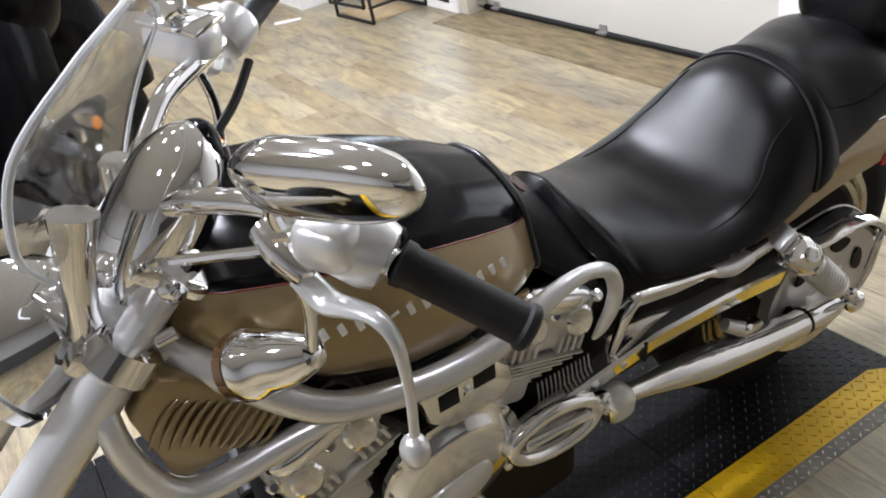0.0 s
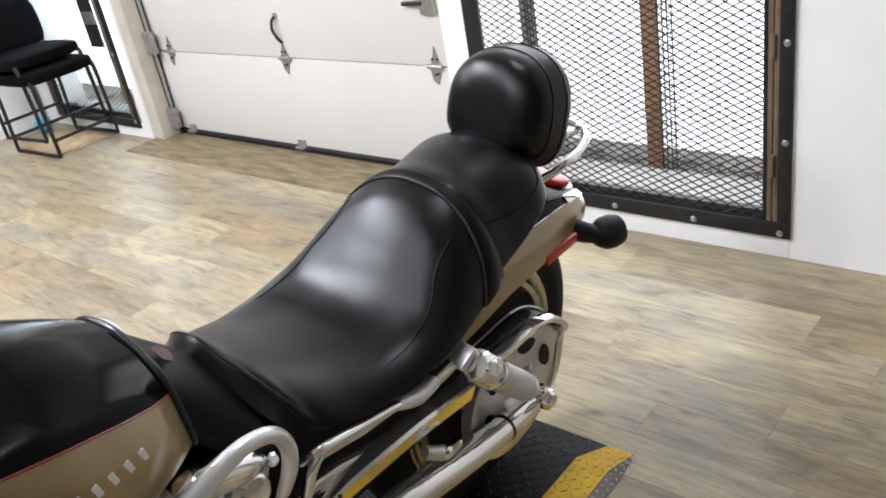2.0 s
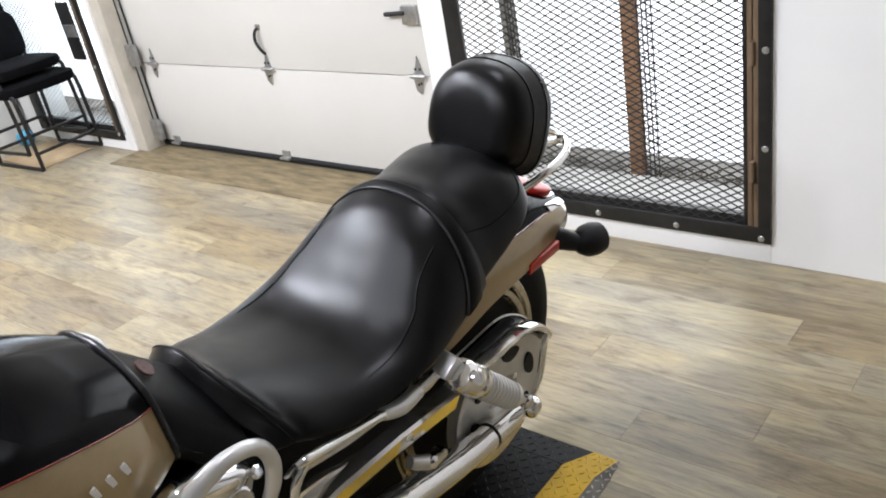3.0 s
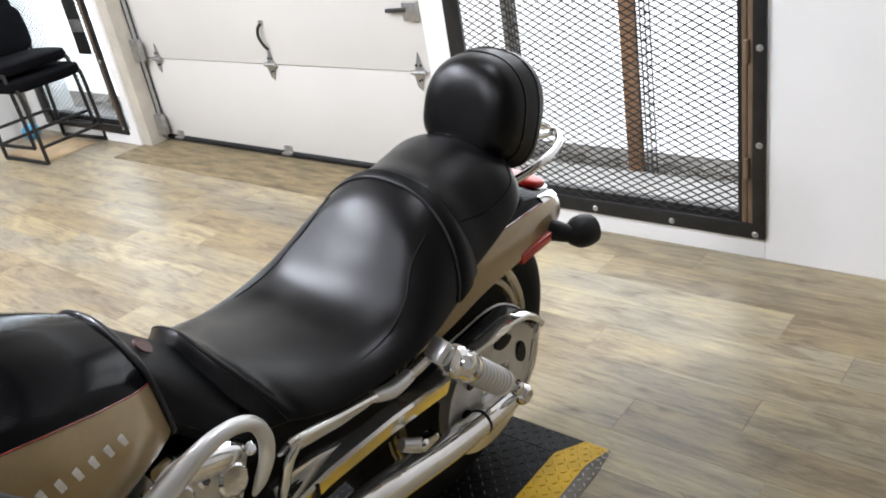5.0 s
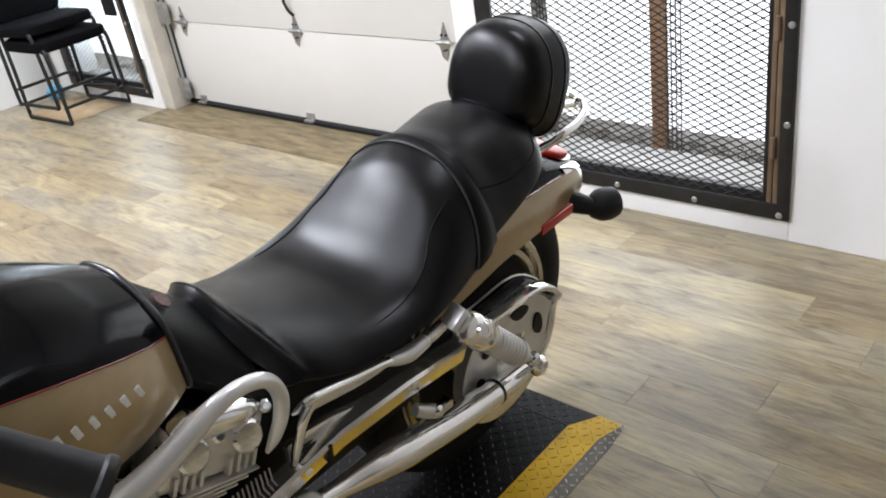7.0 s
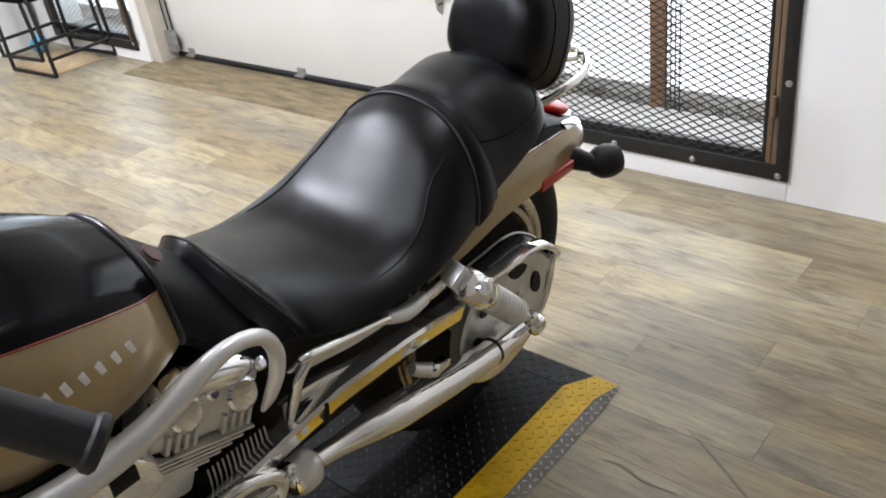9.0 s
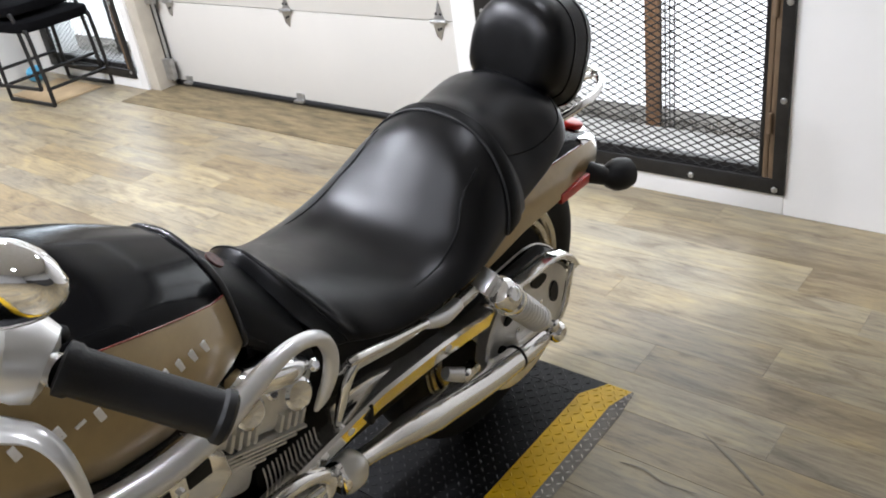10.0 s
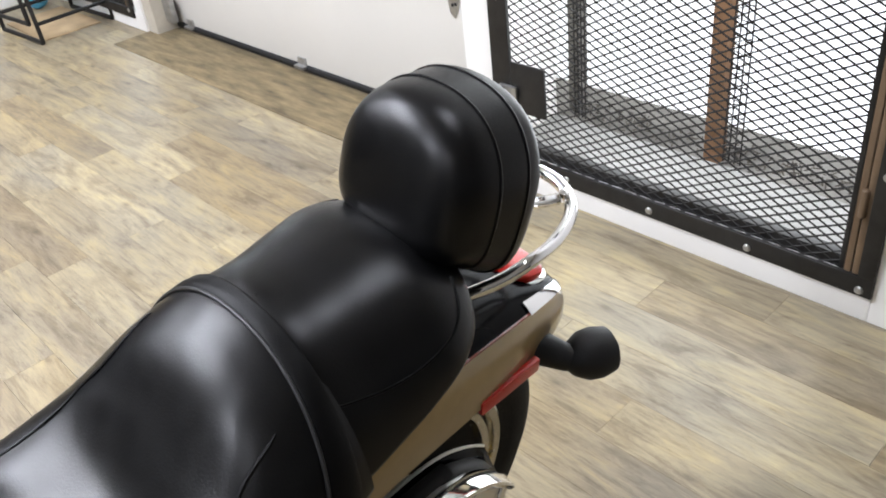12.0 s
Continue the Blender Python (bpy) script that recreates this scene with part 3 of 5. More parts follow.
# tank cover: y, top z, half width, z of the widest, stripe z, bottom z, bottom half width
TANK = [(0.045, 0.962, 0.050, 0.945, 0.957, 0.930, 0.040), (0.07, 0.976, 0.108, 0.932, 0.964, 0.898, 0.085), (0.12, 0.985, 0.162, 0.910, 0.966, 0.855, 0.125), (0.20, 0.984, 0.193, 0.882, 0.957, 0.795, 0.150),
        (0.30, 0.974, 0.196, 0.855, 0.935, 0.752, 0.155), (0.38, 0.957, 0.186, 0.840, 0.910, 0.740, 0.150), (0.45, 0.932, 0.168, 0.825, 0.884, 0.752, 0.140), (0.50, 0.909, 0.146, 0.812, 0.862, 0.768, 0.124), (0.532, 0.893, 0.120, 0.800, 0.846, 0.770, 0.105)]


def tank_section(y):
    zt, w, zw, zs, zb, wb = profile(TANK, y)
    ws = w * 0.86
    pts = spline([(-w * 0.0, zt, 0), (w * 0.38, zt - (zt - zs) * 0.16, 0), (w * 0.68, zt - (zt - zs) * 0.50, 0), (ws, zs, 0), (w, zw, 0), ((w + wb) / 2 + 0.012, (zw + zb) / 2 - 0.01, 0), (wb, zb, 0)], 4)
    return [(p.x, p.y) for p in pts]


ys_ = [0.045 + (0.532 - 0.045) * (k / 26) for k in range(27)]
secs = [tank_section(y) for y in ys_]


def tank_strip(j0, j1, side, push=0.0):
    bm = bmesh.new()
    skin(bm, [[Vector((side * (p[0] + push), y, p[1])) for p in s[j0:j1 + 1]] for y, s in zip(ys_, secs)], closed=False)
    return bm


bm = bmesh.new()
skin(bm, [[Vector((-p[0], y, p[1])) for p in s[12:0:-1]] + [Vector((p[0], y, p[1])) for p in s[0:13]] for y, s in zip(ys_, secs)], closed=False)
tank = part("tank_cover", bm, BLACK_PAINT, bike, "gloss black tank cover")
for side in (1, -1):
    panel = part("side_panel", tank_strip(12, 24, side), TAN_PAINT, tank, "champagne metallic side panel")
    part("pinstripe", tube([(side * (s[12][0] + 0.0005), y, s[12][1]) for y, s in zip(ys_[2:], secs[2:])], 0.0014, 6, 1), RED_LINE, tank, "thin red pinstripe")
    part("panel_edge", tube([(side * s[24][0], y, s[24][1]) for y, s in zip(ys_[1:], secs[1:])], 0.005, 8, 1), DARK, tank)
# letter-sized plain bars where the maker's name stands
for k in range(15):
    f = k / 14
    y = 0.155 + 0.300 * f
    s = tank_section(y)
    z = 0.905 - 0.062 * f
    x = float(np.interp(-z, [-p[1] for p in s[12:22]], [p[0] for p in s[12:22]]))
    if k == 6:
        b = block((-0.003, -0.006, -0.0018), (0.002, 0.006, 0.0018), 0.0006)
    else:
        b = block((-0.003, -0.0042, -0.0078), (0.0014, 0.0042, 0.0078), 0.0014)
    b.transform(pose(x, y, z, 12, -14 + 6 * f, 0))
    part("badge_bar", b, BADGE, tank, "plain bright badge bar" if k == 0 else "")
# raised trim behind the cover
seam = secs[-1]
part("rear_trim", tube([(-p[0], 0.534, p[1]) for p in seam[::-3]] + [(p[0], 0.534, p[1]) for p in seam[3::3]], 0.0050, 10, 3), surface("glossy_rubber_trim", (0.010, 0.010, 0.010), 0.30, 0, 0.2, 30, spec=0.45), tank, "glossy black rubber trim")

# leather bib between cover and seat
bib_rows = []
for k in range(9):
    f = k / 8
    y = 0.532 + 0.13 * f
    s = seam
    zt = 0.890 - 0.130 * f
    row = []
    for sx, (px_, pz) in [(-1, p) for p in s[24:0:-1]] + [(1, p) for p in s]:
        x = sx * px_ * (0.97 + 0.26 * f * min(1, px_ / 0.1))
        z = pz - 0.130 * f * (1 if pz > 0.8 else 0.75)
        row.append(Vector((x, y - 0.03 * f * min(1, px_ / 0.12), z - 0.004)))
    bib_rows.append(row)
bm = bmesh.new()
skin(bm, bib_rows, closed=False)
bib = part("tank_bib", bm, LEATHER_TRIM, bike, "black leather panel behind the tank cover")
part("emblem", lathe([(0.0140, -0.003), (0.0140, 0.0002), (0.0120, 0.0006), (0.0105, 0.0002), (0.006, 0.0003), (0.002, 0.0004)], (0.047, 0.566, 0.856), (0.35, 0.62, 0.72), 20), surface("dull_red_enamel", (0.085, 0.026, 0.020), 0.5, 0, 0.5, 160), bib, "small dull red oval emblem")

# saddle: y, half width, top z, hem z
SEAT = [(0.616, 0.140, 0.768, 0.700), (0.619, 0.147, 0.781, 0.692), (0.640, 0.153, 0.807, 0.688), (0.652, 0.156, 0.799, 0.686), (0.67, 0.160, 0.771, 0.681), (0.70, 0.167, 0.751, 0.675), (0.78, 0.177, 0.720, 0.661), (0.86, 0.1855, 0.704, 0.660), (0.93, 0.191, 0.718, 0.665), (0.985, 0.187, 0.764, 0.671), (1.04, 0.180, 0.814, 0.682), (1.10, 0.173, 0.840, 0.695), (1.125, 0.168, 0.838, 0.70)]
PILLION = [(1.075, 0.148, 0.812, 0.690), (1.102, 0.156, 0.836, 0.698), (1.128, 0.158, 0.847, 0.705), (1.17, 0.157, 0.847, 0.718), (1.22, 0.157, 0.853, 0.738), (1.27, 0.152, 0.856, 0.762), (1.31, 0.128, 0.846, 0.778), (1.335, 0.086, 0.832, 0.792), (1.345, 0.040, 0.818, 0.80)]


def ease(v):
    return min(1.0, max(0.0, v))


def dense(table, n=8):
    pts = spline([(r[1], r[2], r[3]) for r in table], n)
    yv = spline([(r[0], 0, 0) for r in table], n)
    return [(y.x, p.x, p.y, p.z) for y, p in zip(yv, pts)]


SEAT_D, PILLION_D = dense(SEAT), dense(PILLION)


def rider_point(y, a):
    """a from -1 (right hem) over 0 (crown) to 1 (left hem); a ridge at the nose, a dished bucket behind it."""
    p = float(np.interp(y, [0.63, 0.70, 0.82], [1.5, 1.9, 2.4]))
    q = float(np.interp(y, [0.63, 0.70, 0.82], [1.25, 1.5, 1.7]))
    w, zt, zh = profile(SEAT_D, y)
    u = math.sin(a * math.pi / 2)
    z = zh + (zt - zh) * max(0.0, 1 - abs(u) ** p) ** (1 / q)
    rim = ease((1.066 - 0.33 * a * a - y) / 0.17)
    side = ease((0.60 - abs(a)) / 0.36)
    front = ease((y - 0.70) / 0.18)
    z -= 0.009 * (1 - (1 - rim) ** 2) * side * side * (3 - 2 * side) * front * front * (3 - 2 * front)
    return Vector((w * u, y + 0.045 * u * u * ease((0.78 - y) / 0.13), z))


def pillion_point(y, a):
    w, zt, zh = profile(PILLION_D, y)
    u = math.sin(a * math.pi / 2)
    return Vector((w * u, y, zh + (zt - zh) * max(0.0, 1 - abs(u) ** 2.4) ** (1 / 1.6)))


def saddle(table, point, n=60):
    bm = bmesh.new()
    rings = []
    for row in table:
        up = [point(row[0], -1 + 2 * k / n) for k in range(n + 1)]
        under = [Vector((p.x * 0.93, p.y, row[3] - 0.010)) for p in up[::-5]]
        rings.append(up + under)
    skin(bm, rings)
    return bm


def along(point, line, side, lift=0.0):
    return [point(y, side * a) + Vector((side * lift * abs(a), 0, lift)) for y, a in line]


seat = part("rider_seat", saddle(SEAT_D, rider_point), LEATHER, bike, "black leather rider seat with a deep dish", 60)
pillion = part("pillion_seat", saddle(PILLION_D, pillion_point), LEATHER, bike, "black leather passenger seat", 60)
# stitched seams, lying on the leather
for side in (1, -1):
    line = [(1.060, 0.43), (1.048, 0.438), (1.018, 0.44), (0.995, 0.465), (0.975, 0.510), (0.950, 0.530), (0.915, 0.553), (0.88, 0.570), (0.845, 0.585)]
    part("seam", tube(along(rider_point, line, side, 0.0002), [0.0012, 0.0022, 0.0024, 0.0024, 0.0022, 0.002, 0.0018, 0.0014, 0.0006], 6, 5), LEATHER_TRIM, seat)
    line = [(1.12, 0.56), (1.17, 0.64), (1.21, 0.69), (1.245, 0.71), (1.275, 0.70), (1.295, 0.62), (1.305, 0.5)]
    part("seam", tube(along(pillion_point, line, side, 0.0002), 0.0018, 6, 5), LEATHER_TRIM, pillion)
# thin welt along the nose's front edge
part("nose_piping", tube([rider_point(0.641, -0.96 + 1.92 * k / 24) + Vector((0, 0, 0.0004)) for k in range(25)], 0.0016, 6, 3), LEATHER_TRIM, seat)


# the strap across the saddle, wider at the crown's rear edge than at its feet
def strap_point(a, f, lift):
    front, rear = 1.104 - 0.048 * a * a, 1.124 - 0.020 * a * a
    y = front + (rear - front) * f
    p = rider_point(y, a)
    q = pillion_point(max(1.0755, y), a)
    if q.z > p.z and abs(a) < 0.9:
        p = Vector((p.x, p.y, q.z))
    return p + lift * (p - Vector((0, y, 0.70))).normalized()


bm = bmesh.new()
skin(bm, [[strap_point(-1.0 + 2.0 * k / 48, f, lift) for k in range(49)] for f, lift in ((-0.02, -0.002), (0.0, 0.002), (0.12, 0.0038), (0.5, 0.0045), (0.88, 0.0038), (1.0, 0.002), (1.02, -0.002))], closed=False)
strap = part("seat_strap", bm, LEATHER_TRIM, bike, "black leather strap across the saddle")
part("strap_piping", tube([strap_point(-0.98 + 1.96 * k / 24, -0.08, 0.002) for k in range(25)], 0.0022, 8, 3), surface("worn_piping", (0.022, 0.022, 0.022), 0.42, spec=0.35), strap, "thin glossy piping beside the strap")

# backrest: rings from the front cushion to the larger rear shell, tipped back
def rest_ring(f, grow=1.0, n=48):
    """A ring of the pad; f from -1 (front) to 1 (rear)."""
    k = (1 - abs(f) ** 4.0) ** (1 / 4.0) * (1 + 0.08 * f) * grow
    m = Euler((radians(-15), 0, 0)).to_matrix()
    out = []
    for i in range(n):
        t = 2 * math.pi * i / n
        e = 2 / 2.3 if math.sin(t) > 0 else 2 / 3.3
        x, z = (math.copysign(abs(v) ** e, v) for v in (math.cos(t), math.sin(t)))
        out.append(Vector((0, 1.370, 0.878 + 0.004 * f)) + m @ Vector((x * 0.110 * k, f * 0.075, z * (0.112 if z > 0 else 0.080 + 0.030 * max(0, min(1, f + 0.4))) * k)))
    return out


bm = bmesh.new()
skin(bm, [rest_ring(-math.cos(math.pi * (i + 0.15) / 30.3)) for i in range(31)])
rest_ = part("backrest", bm, LEATHER, bike, "black leather backrest pad", 60)
for f in (-0.16, 0.38):
    ring = rest_ring(f, 1.002)
    part("piping", tube(ring + ring[:1], 0.0018, 6, 1), LEATHER, rest_)

# rear fender: y, half width, top z, low z
FENDER = [(1.00, 0.128, 0.690, 0.575), (1.10, 0.128, 0.705, 0.585), (1.20, 0.126, 0.712, 0.598), (1.32, 0.122, 0.706, 0.600), (1.42, 0.115, 0.694, 0.600), (1.49, 0.104, 0.676, 0.602), (1.535, 0.088, 0.655, 0.606), (1.558, 0.066, 0.634, 0.610)]
fd = dense(FENDER, 5)


def fender_point(row, a, out=0.0):
    y, w, zt, zl = row
    t = a * math.pi / 2
    e = 2 / 3.2
    return Vector(((w + out) * math.copysign(abs(math.sin(t)) ** e, t), y, zl + (zt + out - zl) * abs(math.cos(t)) ** e))


bm = bmesh.new()
skin(bm, [[fender_point(r, -0.55 + 1.1 * k / 16) for k in range(17)] for r in fd], closed=False)
fender = part("rear_fender", bm, BLACK_PAINT, bike, "gloss black rear fender with champagne sides")
for side in (1, -1):
    bm = bmesh.new()
    skin(bm, [[fender_point(r, side * (0.55 + 0.45 * k / 10)) for k in range(11)] + [fender_point(r, side) * 1.0 + Vector((-side * 0.006, 0, 0.001))] for r in fd], closed=False)
    part("fender_side", bm, TAN_PAINT, fender, "champagne metallic fender side")
    part("pinstripe", tube([fender_point(r, side * 0.55, 0.0006) for r in fd[::3]], 0.002, 6, 2), RED_LINE, fender)
    bm = bmesh.new()
    skin(bm, [[fender_point(fd[i], side * (0.40 + 0.17 * k / 8), 0.003) for k in range(9)] for i in range(22, len(fd))], closed=False)
    part("tail_trim", bm, CHROME, fender, "chrome fender tip")
    # red side reflector
    part("side_reflector", block((side * 0.118 - 0.004, 1.335, 0.588), (side * 0.118 + 0.006, 1.445, 0.611), 0.003), RED_LENS, fender, "red side reflector")
    # rear turn signal
    stalk = part("rear_signal", lathe([(0.010, 0), (0.024, 0.012), (0.034, 0.030), (0.036, 0.050), (0.032, 0.068), (0.016, 0.078), (0.004, 0.080)], (side * 0.136, 1.482, 0.586), (side * 0.35, 0.9, -0.06), 20), RUBBER, fender, "black bullet turn signal")
    part("signal_stalk", tube([(side * 0.075, 1.450, 0.606), (side * 0.105, 1.470, 0.597), (side * 0.140, 1.490, 0.588)], [0.030, 0.024, 0.018], 12), RUBBER, stalk)
tail = part("tail_lamp", egg((0, 1.502, 0.676), (0.060, 0.034, 0.011), (-14, 0, 0), 3), RED_LENS, fender, "red tail lamp lens")
part("lamp_bezel", egg((0, 1.506, 0.666), (0.063, 0.037, 0.007), (-14, 0, 0), 3), CHROME, tail, "chrome lamp bezel")
# grab rail behind the backrest
RAIL = [(0.060, 1.360, 0.735), (0.084, 1.395, 0.752), (0.097, 1.430, 0.766), (0.096, 1.485, 0.770), (0.076, 1.540, 0.771), (0.042, 1.572, 0.772)]
rail = part("grab_rail", tube(RAIL + [(0, 1.584, 0.772)] + [(-x, y, z) for x, y, z in RAIL[::-1]], 0.0088, 12, 5), CHROME, bike, "polished steel grab rail")
for side in (1, -1):
    part("rail_bolt", lathe([(0.008, 0), (0.008, 0.006), (0.003, 0.008)], (side * 0.052, 1.556, 0.780), (0, 0, 1), 10), CHROME, rail)
    part("backrest_bracket", tube([(side * 0.03, 1.43, 0.84), (side * 0.032, 1.47, 0.80), (side * 0.036, 1.52, 0.778), (side * 0.045, 1.552, 0.772)], 0.008, 8), CHROME, rail)

# rear wheel
AX, AZ, WX = 1.24, 0.341, -0.015
wheel = part("rear_wheel", lathe([(0.03, -0.055), (0.06, -0.050), (0.20, -0.030), (0.228, -0.035), (0.232, -0.050), (0.240, -0.050), (0.240, 0.050), (0.232, 0.050), (0.228, 0.035), (0.20, 0.030), (0.06, 0.050), (0.03, 0.055)], (WX, AX, AZ), (1, 0, 0), 48), ALLOY, bike, "solid aluminium disc wheel")
part("tyre", lathe([(0.238, -0.046), (0.262, -0.058), (0.292, -0.060), (0.314, -0.049), (0.325, -0.025), (0.327, 0), (0.325, 0.025), (0.314, 0.049), (0.292, 0.060), (0.262, 0.058), (0.238, 0.046)], (WX, AX, AZ), (1, 0, 0), 72), TYRE, wheel, "wide black rear tyre")
RIM = surface("rim_machined", (0.62, 0.58, 0.50), 0.25, 0.9, 0.05)
for r0 in (0.222, 0.196):
    part("rim_ring", lathe([(r0 - 0.010, 0.040), (r0, 0.056), (r0 + 0.012, 0.058), (r0 + 0.014, 0.050), (r0 + 0.008, 0.038)], (WX, AX, AZ), (1, 0, 0), 56), RIM, wheel, "machined rim ring")
part("rim_well", lathe([(0.203, 0.036), (0.203, 0.044), (0.216, 0.044), (0.216, 0.036)], (WX, AX, AZ), (1, 0, 0), 56), DARK, wheel)
# belt pulley with slots, its guard and the belt
pulley = part("belt_pulley", lathe([(0.03, 0.0), (0.05, 0.016), (0.10, 0.012), (0.135, 0.010), (0.146, 0.014), (0.156, 0.012), (0.156, -0.012), (0.03, -0.014)], (0.108, AX, AZ), (1, 0, 0), 56), ALLOY, bike, "silver belt pulley")
for k in range(6):
    a = 2 * math.pi * k / 6 + 0.25
    c = Vector((0.1205, AX + 0.098 * math.cos(a), AZ + 0.098 * math.sin(a)))
    # dark plate on the face stands in for a slot's shaded opening
    part("slot_shade", slab([(0.030 * math.cos(u) * (1 + 0.2 * math.sin(u)), 0.016 * math.sin(u)) for u in (2 * math.pi * i / 18 for i in range(18))], 0.0035, lambda u, v, w, c=c, a=a: (c.x + w, c.y + u * -math.sin(a) + v * math.cos(a), c.z + u * math.cos(a) + v * math.sin(a))), DARK, pulley)
    part("pulley_bolt", lathe([(0.007, 0), (0.007, 0.006), (0.003, 0.008)], (0.121, AX + 0.05 * math.cos(a + 0.5), AZ + 0.05 * math.sin(a + 0.5)), (1, 0, 0), 8), CHROME, pulley)
belt_line = [(0.104, AX + 0.158 * math.cos(a), AZ + 0.158 * math.sin(a)) for a in (radians(92 - 14 * k) for k in range(14))]
part("drive_belt", tube([(0.098, 0.56, 0.475)] + belt_line + [(0.098, 0.56, 0.395)], 0.012, 6, 2, flat=0.35), RUBBER, bike, "black drive belt")

guard_pts = [(0.548, 0.527), (0.637, 0.540), (0.735, 0.551), (0.882, 0.543), (1.03, 0.524)]
bm = bmesh.new()
skin(bm, [[Vector((0.140, y, z + 0.008)), Vector((0.169, y, z + 0.011)), Vector((0.175, y, z + 0.007)), Vector((0.1655, y, z - 0.030)), Vector((0.159, y, z - 0.033)), Vector((0.140, y, z - 0.026))] for y, z in guard_pts])
guard = part("belt_guard", bm, POLISH, bike, "polished upper belt guard")
part("guard_joint", block((0.160, 0.700, 0.517), (0.1755, 0.707, 0.557), 0.001), DARK, guard)
for y in (0.66, 0.90):
    part("guard_bolt", lathe([(0.007, 0), (0.007, 0.004), (0.003, 0.006)], (0.169, y, 0.535), (1, 0, -0.22), 8), SATIN, guard)
# rear hood of the guard: a dark trough between an inner ridge and a bright flat lip
RIDGE = spline([(1.04, 0.488, 0), (1.12, 0.488, 0), (1.20, 0.490, 0), (1.27, 0.492, 0), (1.32, 0.480, 0), (1.365, 0.452, 0), (1.395, 0.425, 0)], 4)
LIP = spline([(1.04, 0.524, 0), (1.12, 0.518, 0), (1.19, 0.511, 0), (1.25, 0.511, 0), (1.305, 0.500, 0), (1.345, 0.472, 0), (1.372, 0.440, 0)], 4)
bm = bmesh.new()
skin(bm, [[Vector((0.070, r.x, r.y - 0.05)), Vector((0.074, r.x, r.y)), Vector((0.080, r.x, r.y)), Vector((0.088, r.x, r.y - 0.012)), Vector((0.130, l.x, l.y - 0.014)), Vector((0.134, l.x, l.y - 0.03)), Vector((0.09, r.x, r.y - 0.05))] for r, l in zip(RIDGE, LIP)])
hood_ob = part("guard_hood", bm, BLACK_PAINT, bike, "gloss black belt guard hood")
part("hood_ridge", tube([(0.077, r.x, r.y) for r in RIDGE[::2]], 0.0028, 6, 2), SATIN, hood_ob, "thin silver ridge")
bm = bmesh.new()
skin(bm, [[Vector((0.128, l.x, l.y - 0.012)), Vector((0.129, l.x, l.y - 0.002)), Vector((0.136, l.x, l.y + 0.002)), Vector((0.153 + 0.003 * k / 24, l.x, l.y - 0.001)), Vector((0.155 + 0.003 * k / 24, l.x, l.y - 0.006)), Vector((0.152, l.x, l.y - 0.014 - 0.006 * k / 24))] for k, l in enumerate(LIP)])
part("hood_lip", bm, POLISH, hood_ob, "chrome guard lip")
part("lower_lip", tube([(0.147, 1.362, 0.446), (0.150, 1.348, 0.415), (0.150, 1.339, 0.356), (0.148, 1.313, 0.308), (0.144, 1.27, 0.278), (0.140, 1.21, 0.266), (0.138, 1.15, 0.276)], [0.006, 0.0075, 0.0075, 0.007, 0.006, 0.006, 0.004], 10, 5), CHROME, hood_ob)

